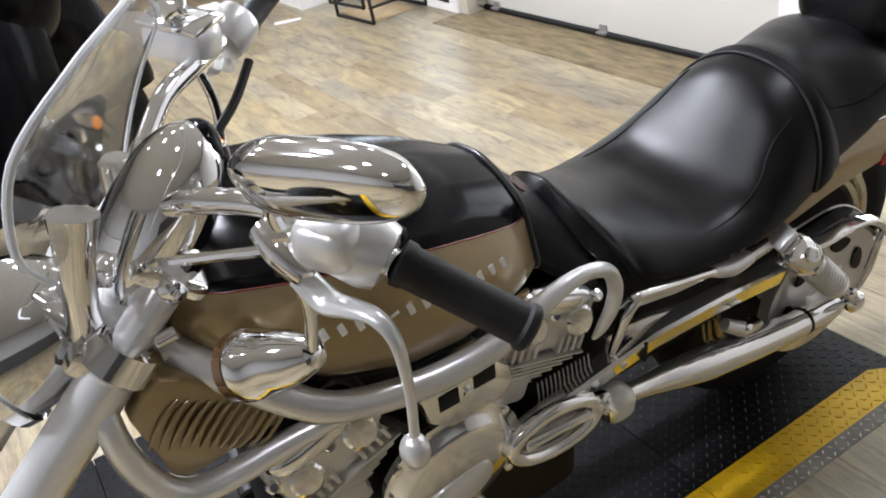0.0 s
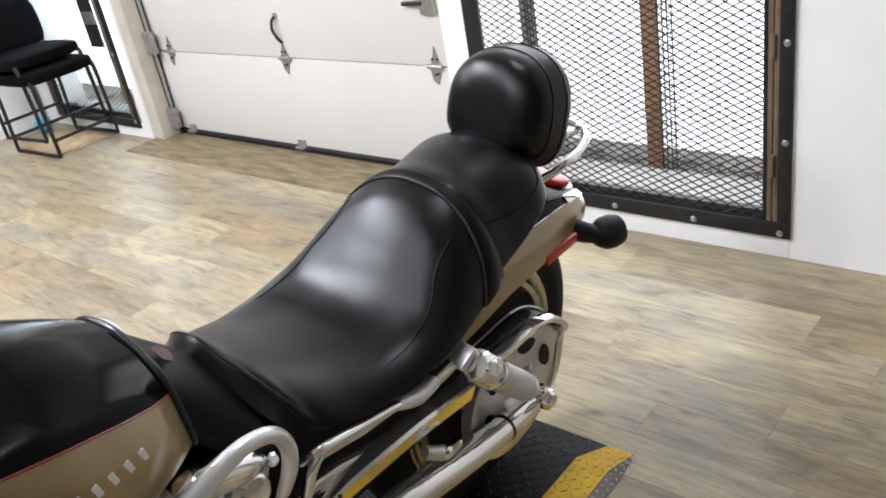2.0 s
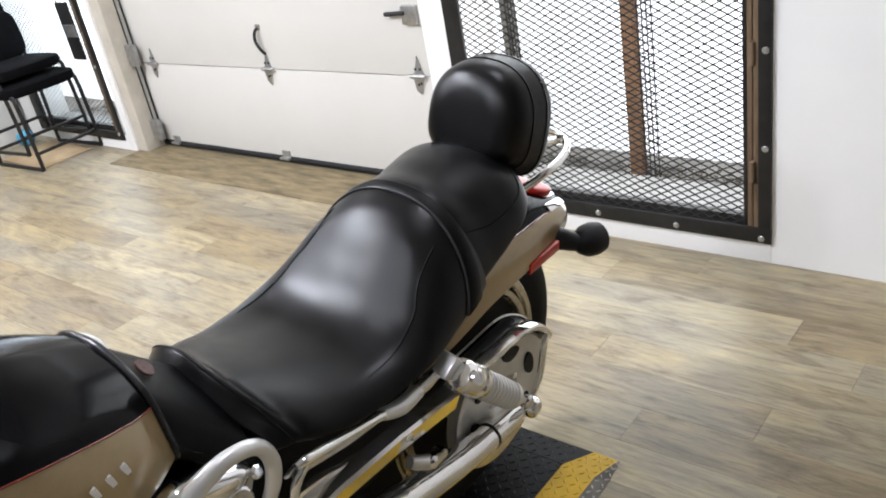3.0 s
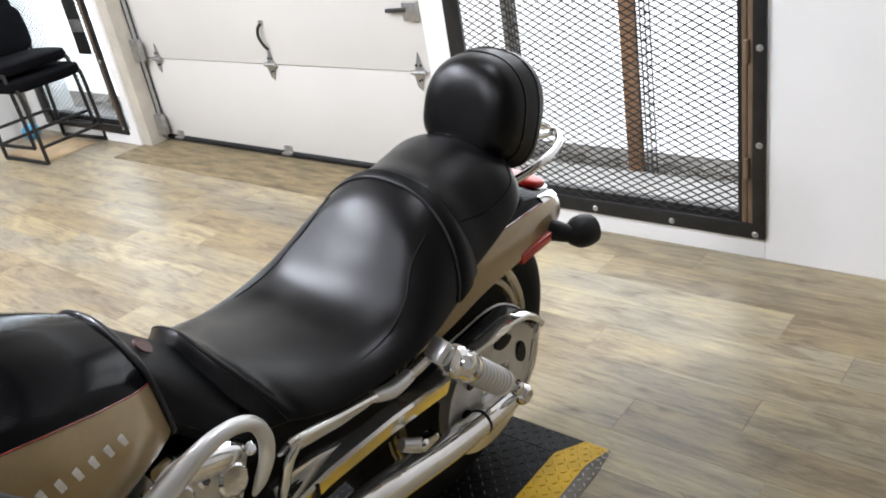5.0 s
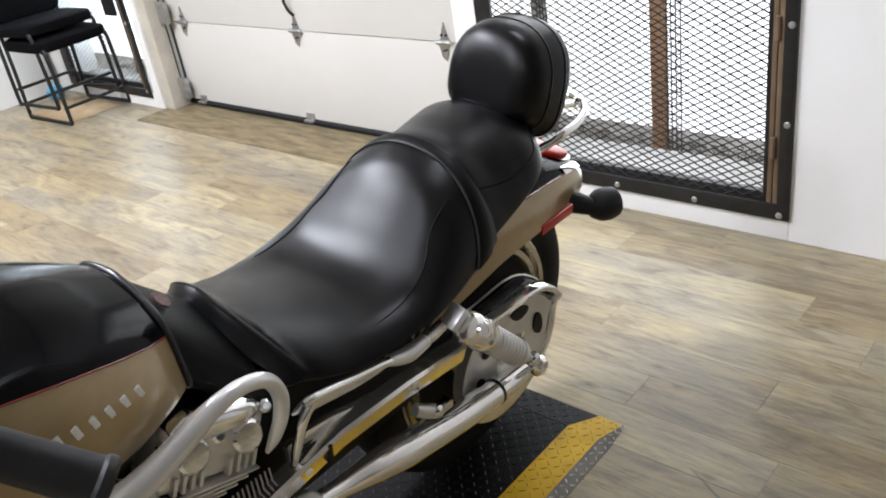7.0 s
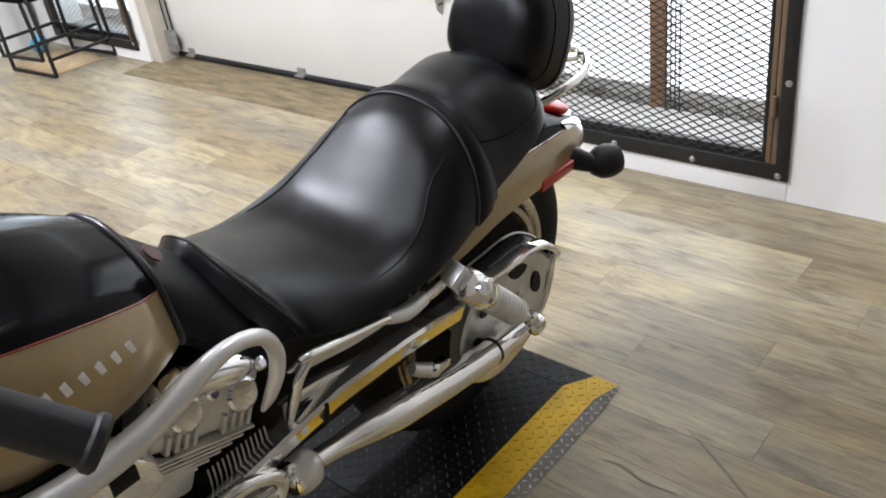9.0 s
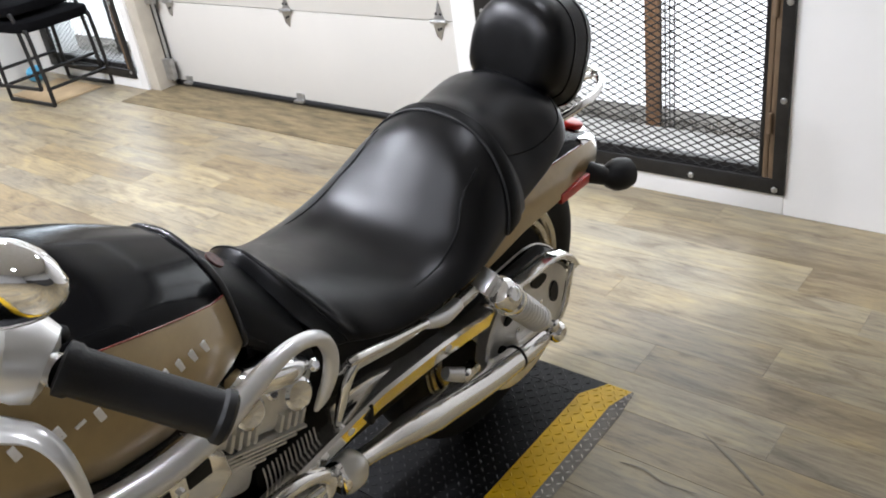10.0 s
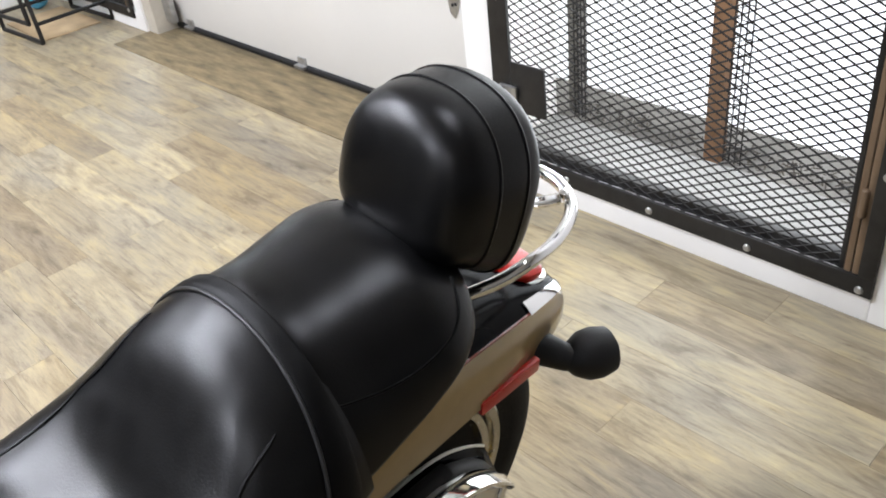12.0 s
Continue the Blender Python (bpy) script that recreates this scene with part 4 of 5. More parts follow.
# swing arm, axle and pivot
for side in (1, -1):
    arm = part("swing_arm", tube([(side * 0.150, 0.62, 0.444), (side * 0.147, 0.732, 0.414), (side * 0.147, 0.812, 0.395), (side * 0.147, 0.884, 0.376), (side * 0.148, 1.033, 0.338), (side * 0.152, 1.17, 0.320), (side * 0.156, 1.24, 0.320)], [0.014, 0.018, 0.028, 0.034, 0.030, 0.026, 0.022], 18, 6), POLISH, bike, "polished swing arm")
    part("axle_nut", lathe([(0.022, 0), (0.022, 0.012), (0.016, 0.020), (0.006, 0.022)], (side * 0.185, AX, AZ + 0.01), (side, 0, 0), 12), CHROME, arm)
    part("arm_collar", lathe([(0.026, 0), (0.0285, 0.001), (0.0285, 0.005), (0.026, 0.006)], (side * 0.151, 1.145, 0.3235), (0, 1, -0.12), 18), DARK, arm)
    part("pivot_boss", egg((side * 0.178, 0.640, 0.468), (0.026, 0.030, 0.030), (0, 0, 0), 3.0, 20, 12), SATIN, arm, "satin pivot boss")
    part("pivot_collar", lathe([(0.020, 0), (0.027, 0.004), (0.027, 0.014), (0.020, 0.018)], (side * 0.176, 0.610, 0.472), (0, 1, -0.1), 16), CHROME, arm)
    # shock absorber
    top, low = Vector((side * 0.198, 0.998, 0.612)), Vector((side * 0.174, 1.214, 0.384))
    d = (low - top).normalized()
    L = (low - top).length
    shock = part("shock_absorber", lathe([(0.008, 0.0), (0.022, 0.003), (0.029, 0.012), (0.030, 0.022), (0.030, 0.056), (0.0265, 0.060), (0.0265, 0.064), (0.031, 0.068), (0.031, 0.084), (0.026, 0.092), (0.010, 0.094)], top, d, 28), POLISH, bike, "polished steel shock absorber")
    # rod coloured dark to put shade into the gaps between the coils
    part("damper_rod", lathe([(0.015, 0.09), (0.015, L - 0.055), (0.010, L - 0.05)], top, d, 16), DARK, shock)
    part("lower_eye", lathe([(0.012, L - 0.064), (0.028, L - 0.062), (0.028, L - 0.046), (0.022, L - 0.030), (0.014, L)], top, d, 20), SATIN, shock)
    q = d.to_track_quat("Z", "Y")
    coil = [top + q @ Vector((0.0235 * math.cos(2 * math.pi * k / 12), 0.0235 * math.sin(2 * math.pi * k / 12), 0.098 + (L - 0.165) * k / (12 * 8))) for k in range(12 * 8 + 1)]
    part("spring", tube(coil, 0.0050, 8, 1), SATIN, shock, "chrome coil spring")
    part("shock_bolt", lathe([(0.0145, 0), (0.0145, 0.010), (0.012, 0.013), (0.008, 0.013), (0.0075, 0.011), (0.001, 0.011)], top + d * 0.030 + Vector((side * 0.022, -0.004, 0.012)), (side, -0.1, 0.5), 12), CHROME, shock)
    part("lower_bolt", lathe([(0.014, 0), (0.014, 0.010), (0.008, 0.014)], low + Vector((side * 0.016, 0.004, 0)), (side, 0, 0.2), 10), CHROME, shock)
    part("shock_mount", block((-0.016, -0.020, -0.013), (0.014, 0.022, 0.013), 0.005, m=pose(side * 0.182, 0.990, 0.626, 42, side * 10, 0)), SATIN, shock, "cast alloy shock mount")
    # passenger foot peg, folded up against the arm
    peg = part("passenger_peg", tube([(side * 0.160, 0.905, 0.466), (side * 0.166, 0.920, 0.456), (side * 0.172, 0.940, 0.444)], [0.012, 0.013, 0.014], 12), ALLOY, bike, "folded alloy passenger peg")
    part("peg_pin", lathe([(0.012, 0), (0.012, 0.012), (0.005, 0.016)], (side * 0.172, 0.942, 0.444), (side, 0, 0.3), 10), CHROME, peg)
    part("peg_clevis", block((side * 0.168 - 0.012, 0.955, 0.426), (side * 0.168 + 0.012, 0.985, 0.442), 0.004), CHROME, peg)
    # seat rail and the sweeping side trim under the saddle
    rail2 = part("seat_rail", tube([(side * 0.172, 0.668, 0.668), (side * 0.174, 0.690, 0.667), (side * 0.172, 0.763, 0.647), (side * 0.170, 0.836, 0.628), (side * 0.168, 0.874, 0.613), (side * 0.168, 0.95, 0.612), (side * 0.170, 0.99, 0.622)], [0.006, 0.0075, 0.0075, 0.008, 0.010, 0.012, 0.010], 12, 6), POLISH, bike, "chrome seat rail")
    part("rail_sleeve", tube([(side * 0.168, 0.845, 0.625), (side * 0.170, 0.885, 0.611), (side * 0.168, 0.93, 0.610)], [0.010, 0.0145, 0.0125], 12, 5), SATIN, rail2)
    part("rail_hook", tube([(side * 0.166, 0.690, 0.655), (side * 0.164, 0.668, 0.630), (side * 0.160, 0.656, 0.590), (side * 0.156, 0.648, 0.552)], [0.007, 0.009, 0.009, 0.006], 10, 5), CHROME, rail2)
    cover = part("side_cover", slab([(0.645, 0.578), (0.650, 0.534), (0.700, 0.516), (0.764, 0.502), (0.830, 0.500), (0.880, 0.520), (0.840, 0.545), (0.790, 0.556), (0.740, 0.572), (0.690, 0.580)], 0.012, lambda u, v, w, side=side: (side * (0.132 + w + 0.08 * max(0, 0.575 - v)), u, v), 0.005), POLISH, bike, "polished side cover")
    # dark tapered tube imitates the dark reflection curving along the cover
    part("cover_reflection", tube([(side * 0.150, 0.655, 0.560), (side * 0.150, 0.72, 0.548), (side * 0.150, 0.79, 0.537), (side * 0.148, 0.85, 0.528)], [0.002, 0.005, 0.006, 0.002], 8, 5), DARK, cover)
    part("side_web", slab([(0.660, 0.640), (0.690, 0.652), (0.790, 0.620), (0.850, 0.596), (0.780, 0.604), (0.700, 0.622)], 0.008, lambda u, v, w, side=side: (side * (0.148 + w), u, v), 0.003), POLISH, bike, "polished strip under the seat rail")
# dark block stands in for the shade in the gap under the saddle
part("fender_void", block((-0.110, 0.62, 0.40), (0.100, 0.98, 0.655), 0.02), DARK, bike, "dark block standing in for the shaded gap under the saddle")

# main frame tubes
FR = 0.0185
for side in (1, -1):
    main = part("frame_tube", tube([(side * 0.055, -0.01, 0.960), (side * 0.095, 0.045, 0.905), (side * 0.145, 0.095, 0.862), (side * 0.188, 0.175, 0.795), (side * 0.200, 0.26, 0.768), (side * 0.202, 0.34, 0.756), (side * 0.200, 0.41, 0.758), (side * 0.194, 0.47, 0.768), (side * 0.190, 0.520, 0.782), (side * 0.188, 0.568, 0.784), (side * 0.186, 0.606, 0.766), (side * 0.184, 0.624, 0.728), (side * 0.182, 0.622, 0.690), (side * 0.178, 0.608, 0.655), (side * 0.172, 0.596, 0.632)], [0.020, 0.021, 0.021, 0.0195] + [FR, FR, 0.0175, 0.0155, 0.0128, 0.0110, 0.0108, 0.0112, 0.0110, 0.0090, 0.0030], 16, 6), SATIN, bike, "silver painted hydroformed frame tube")
    part("down_tube", tube([(side * 0.186, 0.205, 0.765), (side * 0.165, 0.13, 0.742), (side * 0.155, 0.04, 0.726), (side * 0.150, -0.005, 0.742), (side * 0.145, -0.030, 0.800), (side * 0.130, -0.034, 0.868), (side * 0.09, -0.02, 0.915)], [0.012, 0.016, 0.017, 0.018, 0.017, 0.015, 0.013], 14, 6), SATIN, main)
    # radiator shroud with louvres
    shroud = part("radiator_shroud", slab([(-0.014, 0.862), (0.028, 0.905), (0.060, 0.885), (0.150, 0.788), (0.156, 0.772), (0.020, 0.748), (0.000, 0.762)], 0.030, lambda u, v, w, side=side: (side * (0.118 + w + 0.10 * min(0.1, max(0, u))), u, v), 0.008), TAN_PAINT, bike, "champagne radiator shroud with louvres")
    for k in range(12):
        u, v = -0.004 + 0.0098 * k, 0.842 - 0.0072 * k
        out = 0.1485 + 0.10 * min(0.1, max(0, u))
        part("louvre", tube([(side * (out - 0.001), u - 0.006, v - 0.024 + 0.0012 * k), (side * (out + 0.0035), u + 0.008, v), (side * (out + 0.006), u + 0.026, v + 0.020), (side * (out + 0.005), u + 0.042, v + 0.030)], [0.0012, 0.0028, 0.0032, 0.0012], 8, 4), TAN_PAINT, shroud)


# engine
engine = part("engine_block", block((-0.115, 0.10, 0.22), (0.115, 0.62, 0.62), 0.03), DARK, bike, "dark painted engine block")
part("intake", block((-0.10, 0.10, 0.60), (0.10, 0.56, 0.78), 0.02), DARK, engine)


def head(y, z, tilt, flip, parent):
    """A cylinder head cover with round caps and fins, on the left side."""
    for side in (1, -1):
        m = pose(side * 0.120, y, z, tilt, 0, 0)
        h = part("cylinder_head", block((-0.035, -0.085, -0.05), (0.035, 0.085, 0.05), 0.022, m=m, seg=3), ALLOY, parent, "cast alloy cylinder head")
        part("head_crown", egg(m @ Vector((side * 0.016, 0, 0.044)), (0.034, 0.074, 0.022), (tilt, 0, 0), 2.6), CHROME, h, "chrome head cover")
        for du, dw in ((-0.043, 0.010), (0.043, 0.010)):
            c = m @ Vector((side * 0.034, du, dw))
            part("round_cap", lathe([(0.0225, 0), (0.0235, 0.003), (0.0235, 0.016), (0.019, 0.020), (0.002, 0.021)], c, Vector((side, 0, 0.35)), 20), CHROME, h)
        for du, dw in ((-0.006, 0.046), (0.004, 0.018), (0.078, 0.040), (-0.078, 0.030)):
            part("cap_bolt", lathe([(0.010, 0), (0.010, 0.008), (0.006, 0.012)], m @ Vector((side * 0.030, du, dw)), Vector((side, 0, 0.6)), 8), CHROME, h)
        for k in range(8):
            du = (-0.064 if k < 4 else 0.022) + 0.0135 * (k % 4)
            part("fin", block((0.026, du, -0.044), (0.043, du + 0.0065, -0.016), 0.002, m=m if side == 1 else m @ Matrix.Scale(-1, 4, (1, 0, 0))), ALLOY, h)
        for k in range(6):
            part("barrel_fin", block((-0.03, -0.092 - 0.004 * k, -0.056 - 0.0085 * k), (0.041 - 0.002 * k, 0.080 - 0.016 * k, -0.052 - 0.0085 * k), 0.0015, m=m if side == 1 else m @ Matrix.Scale(-1, 4, (1, 0, 0))), ALLOY, h)
        part("barrel", block((-0.03, -0.115, -0.135), (0.032, 0.000, -0.05), 0.015, m=m if side == 1 else m @ Matrix.Scale(-1, 4, (1, 0, 0))), ALLOY, h)


head(0.530, 0.680, -20, 1, engine)
head(0.182, 0.668, 21, 1, engine)
for side in (1, -1):
    # stacked fins behind the cover
    fins = part("oil_cooler", block((side * 0.10, 0.505, 0.44), (side * 0.135, 0.60, 0.56), 0.006), DARK, engine)
    for k in range(13):
        y = 0.498 + 0.0082 * k
        part("cooler_fin", tube([(side * 0.142, y + 0.016, 0.565), (side * 0.152, y + 0.010, 0.530), (side * 0.150, y - 0.010, 0.490), (side * 0.142, y - 0.022, 0.455)], 0.0014, 6, 4), ALLOY, fins)
    # clutch cover with a bolted rim, and the smaller oval cover
    cl = part("clutch_cover", lathe([(0.105, 0), (0.118, 0.004), (0.118, 0.014), (0.104, 0.020), (0.098, 0.030), (0.085, 0.036), (0.03, 0.040), (0.002, 0.041)], (side * 0.135, 0.352, 0.505), (side, 0, -0.10), 40), POLISH, engine, "chrome clutch cover")
    for k in range(10):
        a = 2 * math.pi * k / 10
        part("cover_bolt", lathe([(0.008, 0), (0.008, 0.006), (0.003, 0.009)], (side * 0.154, 0.352 + 0.111 * math.cos(a), 0.505 + 0.111 * math.sin(a)), (side, 0, 0), 8), CHROME, cl)
    part("oval_badge", egg((side * 0.172, 0.345, 0.478), (0.012, 0.062, 0.034), (18, 0, 0), 2.4), SATIN, cl, "oval satin cover plate")
    # sprocket cover: an oval ring with a bar
    ring = [(side * 0.176, 0.520 + 0.082 * math.cos(a) * math.cos(-0.12) - 0.044 * math.sin(a) * math.sin(-0.12), 0.488 + 0.082 * math.cos(a) * math.sin(-0.12) + 0.044 * math.sin(a)) for a in (2 * math.pi * k / 20 for k in range(21))]
    sp_ = part("sprocket_cover", tube(ring, 0.0125, 12, 3), POLISH, engine, "chrome oval sprocket cover")
    part("cover_plate", egg((side * 0.150, 0.52, 0.488), (0.014, 0.070, 0.036), (7, 0, 0), 2.6), ALLOY, sp_)
    part("cover_bar", rod((side * 0.176, 0.46, 0.492), (side * 0.178, 0.585, 0.482), 0.010, 12), CHROME, sp_)
    # bright housing under the frame tube
    hs = part("air_horn", slab([(0.288, 0.738), (0.300, 0.682), (0.330, 0.656), (0.408, 0.656), (0.432, 0.678), (0.428, 0.712), (0.402, 0.738)], 0.055, lambda u, v, w, side=side: (side * (0.150 + w), u, v), 0.010), POLISH, engine, "chrome horn housing")
    # dark blocks on the face stand in for the shade in its recesses
    for a, b in (((0.315, 0.700), (0.345, 0.728)), ((0.368, 0.708), (0.402, 0.732))):
        part("recess_shade", block((side * 0.200, a[0], a[1]), (side * 0.2065, b[0], b[1]), 0.001), DARK, hs)
    part("housing_bolt", lathe([(0.007, 0), (0.007, 0.006), (0.003, 0.008)], (side * 0.205, 0.357, 0.712), (side, 0, 0), 8), CHROME, hs)
for y0, z0, y1, z1 in ((0.23, 0.70, 0.30, 0.60), (0.44, 0.66, 0.50, 0.58), (0.10, 0.62, 0.2, 0.5)):
    part("hose", tube([(0.125, y0, z0), (0.15, (y0 + y1) / 2, (z0 + z1) / 2 + 0.02), (0.125, y1, z1)], 0.009, 8), RUBBER, engine)
stand = part("side_stand", tube([(0.13, 0.30, 0.22), (0.20, 0.24, 0.12), (0.245, 0.20, 0.035)], 0.011, 10), BLACK_STEEL, bike, "black steel side stand")
part("stand_foot", block((0.225, 0.15, 0.030), (0.275, 0.22, 0.042), 0.004), BLACK_STEEL, stand)
for side in (1, -1):
    fp = part("rider_peg", rod((side * 0.15, 0.10, 0.30), (side * 0.30, 0.12, 0.31), 0.018, 12), RUBBER, bike, "rubber rider foot peg")
    part("peg_cap", lathe([(0.018, 0), (0.020, 0.003), (0.016, 0.008), (0.003, 0.010)], (side * 0.298, 0.12, 0.31), (side, 0.1, 0), 14), CHROME, fp)
part("exhaust_pipe", tube([(-0.12, 0.16, 0.5), (-0.20, 0.2, 0.32), (-0.20, 0.5, 0.26), (-0.19, 0.9, 0.30), (-0.19, 1.35, 0.34)], [0.025, 0.026, 0.028, 0.042, 0.045], 14), CHROME, bike, "chrome exhaust pipe")

# ---- front end ----
for side in (1, -1):
    c = math.radians(-9.6)
    fx, fy = (0.110 * side, 0.022 - 0.018 * (1 - side) * 0.5)
    if side < 0:
        fy = 0.055
    top = Vector((fx, fy + 0.075, 1.005))
    low = Vector((fx * 1.0, fy - 0.66, 0.335))
    d = (low - top).normalized()
    fork = part("fork_leg", lathe([(0.018, 0), (0.021, 0.004), (0.021, 0.14), (0.029, 0.146), (0.030, 0.16), (0.030, 0.60), (0.026, 0.68), (0.028, 0.95), (0.018, 0.97)], top, d, 24), SATIN, bike, "satin aluminium fork leg")
    part("fork_cap", lathe([(0.022, -0.004), (0.022, 0.012), (0.014, 0.018), (0.004, 0.019)], top, -d, 6), CHROME, fork)
    part("clamp_collar", lathe([(0.030, 0.098), (0.041, 0.102), (0.041, 0.136), (0.030, 0.140)], top, d, 24), CHROME, fork, "chrome lower clamp")
    part("clamp_bolt", rod(top + d * 0.118 + Vector((side * 0.02, 0.03, 0.01)), top + d * 0.118 + Vector((side * 0.02, 0.055, 0.012)), 0.008, 10), CHROME, fork)
part("lower_triple_tree", block((-0.12, -0.03, -0.02), (0.12, 0.06, 0.016), 0.012, m=pose(0, 0.0, 0.925, -42, 0, -9.6)), CHROME, bike, "chrome triple tree")
part("upper_triple_tree", block((-0.13, -0.03, -0.012), (0.13, 0.05, 0.012), 0.010, m=pose(0, 0.09, 1.000, -42, 0, -9.6)), CHROME, bike, "chrome top clamp")
part("steering_head", rod((0, -0.02, 0.90), (0, 0.09, 1.02), 0.032, 20), SATIN, bike, "silver steering head")
front = part("front_wheel", lathe([(0.03, -0.05), (0.05, -0.05), (0.20, -0.03), (0.235, -0.045), (0.243, -0.045), (0.243, 0.045), (0.235, 0.045), (0.20, 0.03), (0.05, 0.05), (0.03, 0.05)], (0, -0.60, 0.325), (1, 0.1, 0), 40), ALLOY, bike, "solid aluminium front wheel")
part("tyre", lathe([(0.24, -0.045), (0.27, -0.058), (0.30, -0.05), (0.323, -0.02), (0.325, 0), (0.323, 0.02), (0.30, 0.05), (0.27, 0.058), (0.24, 0.045)], (0, -0.60, 0.325), (1, 0.1, 0), 48), TYRE, front)

# headlamp shell and instrument pod
lampb = part("headlamp", lathe([(0.010, 0.0), (0.045, 0.012), (0.072, 0.045), (0.085, 0.085), (0.090, 0.12), (0.080, 0.128), (0.002, 0.13)], (0.03, 0.015, 0.955), (-0.15, -0.95, -0.22), 32), CHROME, bike, "chrome headlamp shell")
part("lamp_ring", lathe([(0.086, 0.112), (0.095, 0.116), (0.095, 0.130), (0.086, 0.134)], (0.03, 0.015, 0.955), (-0.15, -0.95, -0.22), 32), CHROME, lampb)
part("lamp_bracket", tube([(0.085, 0.02, 1.085), (0.090, 0.005, 1.04), (0.088, -0.008, 0.985), (0.080, -0.015, 0.93)], [0.026, 0.020, 0.018, 0.022], 14, 5), CHROME, lampb, "chrome lamp bracket")
pod = part("instrument_pod", egg((0.050, 0.092, 1.020), (0.072, 0.050, 0.122), (-38, 10, -10), 2.2, 28, 16), CHROME, bike, "chrome teardrop instrument pod")
part("pod_face", egg((0.048, 0.112, 1.034), (0.060, 0.034, 0.104), (-38, 10, -10), 2.2, 28, 16), BLACK_PAINT, pod, "dark instrument face")

# windshield on the fork
near_edge = spline([(0.150, -0.022, 1.065), (0.160, -0.036, 1.110), (0.158, -0.008, 1.188), (0.142, 0.062, 1.240), (0.100, 0.105, 1.250), (0.053, 0.138, 1.250)], 5)
far_edge = spline([(-0.150, 0.100, 0.980), (-0.170, 0.130, 1.030), (-0.170, 0.165, 1.090), (-0.140, 0.193, 1.150), (-0.090, 0.190, 1.190), (-0.030, 0.168, 1.228)], 5)
ws = []
for p, q_ in zip(near_edge, far_edge):
    ws.append([q_.lerp(p, j / 16) + Vector((0, -0.10, 0.04)) * (p - q_).length * 1.1 * (j / 16) * (1 - j / 16) for j in range(17)])
bm = bmesh.new()
inner = [[p + Vector((0, 0.0032, -0.0026)) for p in r] for r in ws]
skin(bm, [a + b[::-1] for a, b in zip(ws, inner)])
shield = part("windshield", bm, CLEAR, bike, "clear acrylic windshield", 60)
edge = [r[-1] for r in ws] + [p for p in ws[-1][::-1]] + [r[0] for r in ws[::-1]]
part("shield_edge", tube(edge[::2], 0.0042, 8, 2), CLEAR_EDGE, shield)
for side in (1, -1):
    part("shield_clamp", lathe([(0.016, 0), (0.018, 0.004), (0.018, 0.014), (0.012, 0.020), (0.003, 0.021)], (0.03 + side * 0.09, 0.070, 0.985), (side * 0.5, 0.8, 0.4), 16), CHROME, shield, "chrome shield clamp")
    part("shield_stay", tube([(0.03 + side * 0.09, 0.07, 0.985), (0.02 + side * 0.10, 0.05, 0.96), (side * 0.11, 0.03, 0.935)], 0.009, 8), CHROME, shield)

# handlebar, built on the left and mirrored in the steering's own plane
BAR = [(0.0, 0.085, 1.035), (0.045, 0.088, 1.040), (0.095, 0.100, 1.062), (0.16, 0.125, 1.092), (0.23, 0.165, 1.106), (0.30, 0.198, 1.100), (0.355, 0.222, 1.088)]
bar = part("handlebar", tube([other_bar(p) for p in BAR[:0:-1]] + BAR, 0.0128, 14, 6), CHROME, bike, "chrome handlebar")
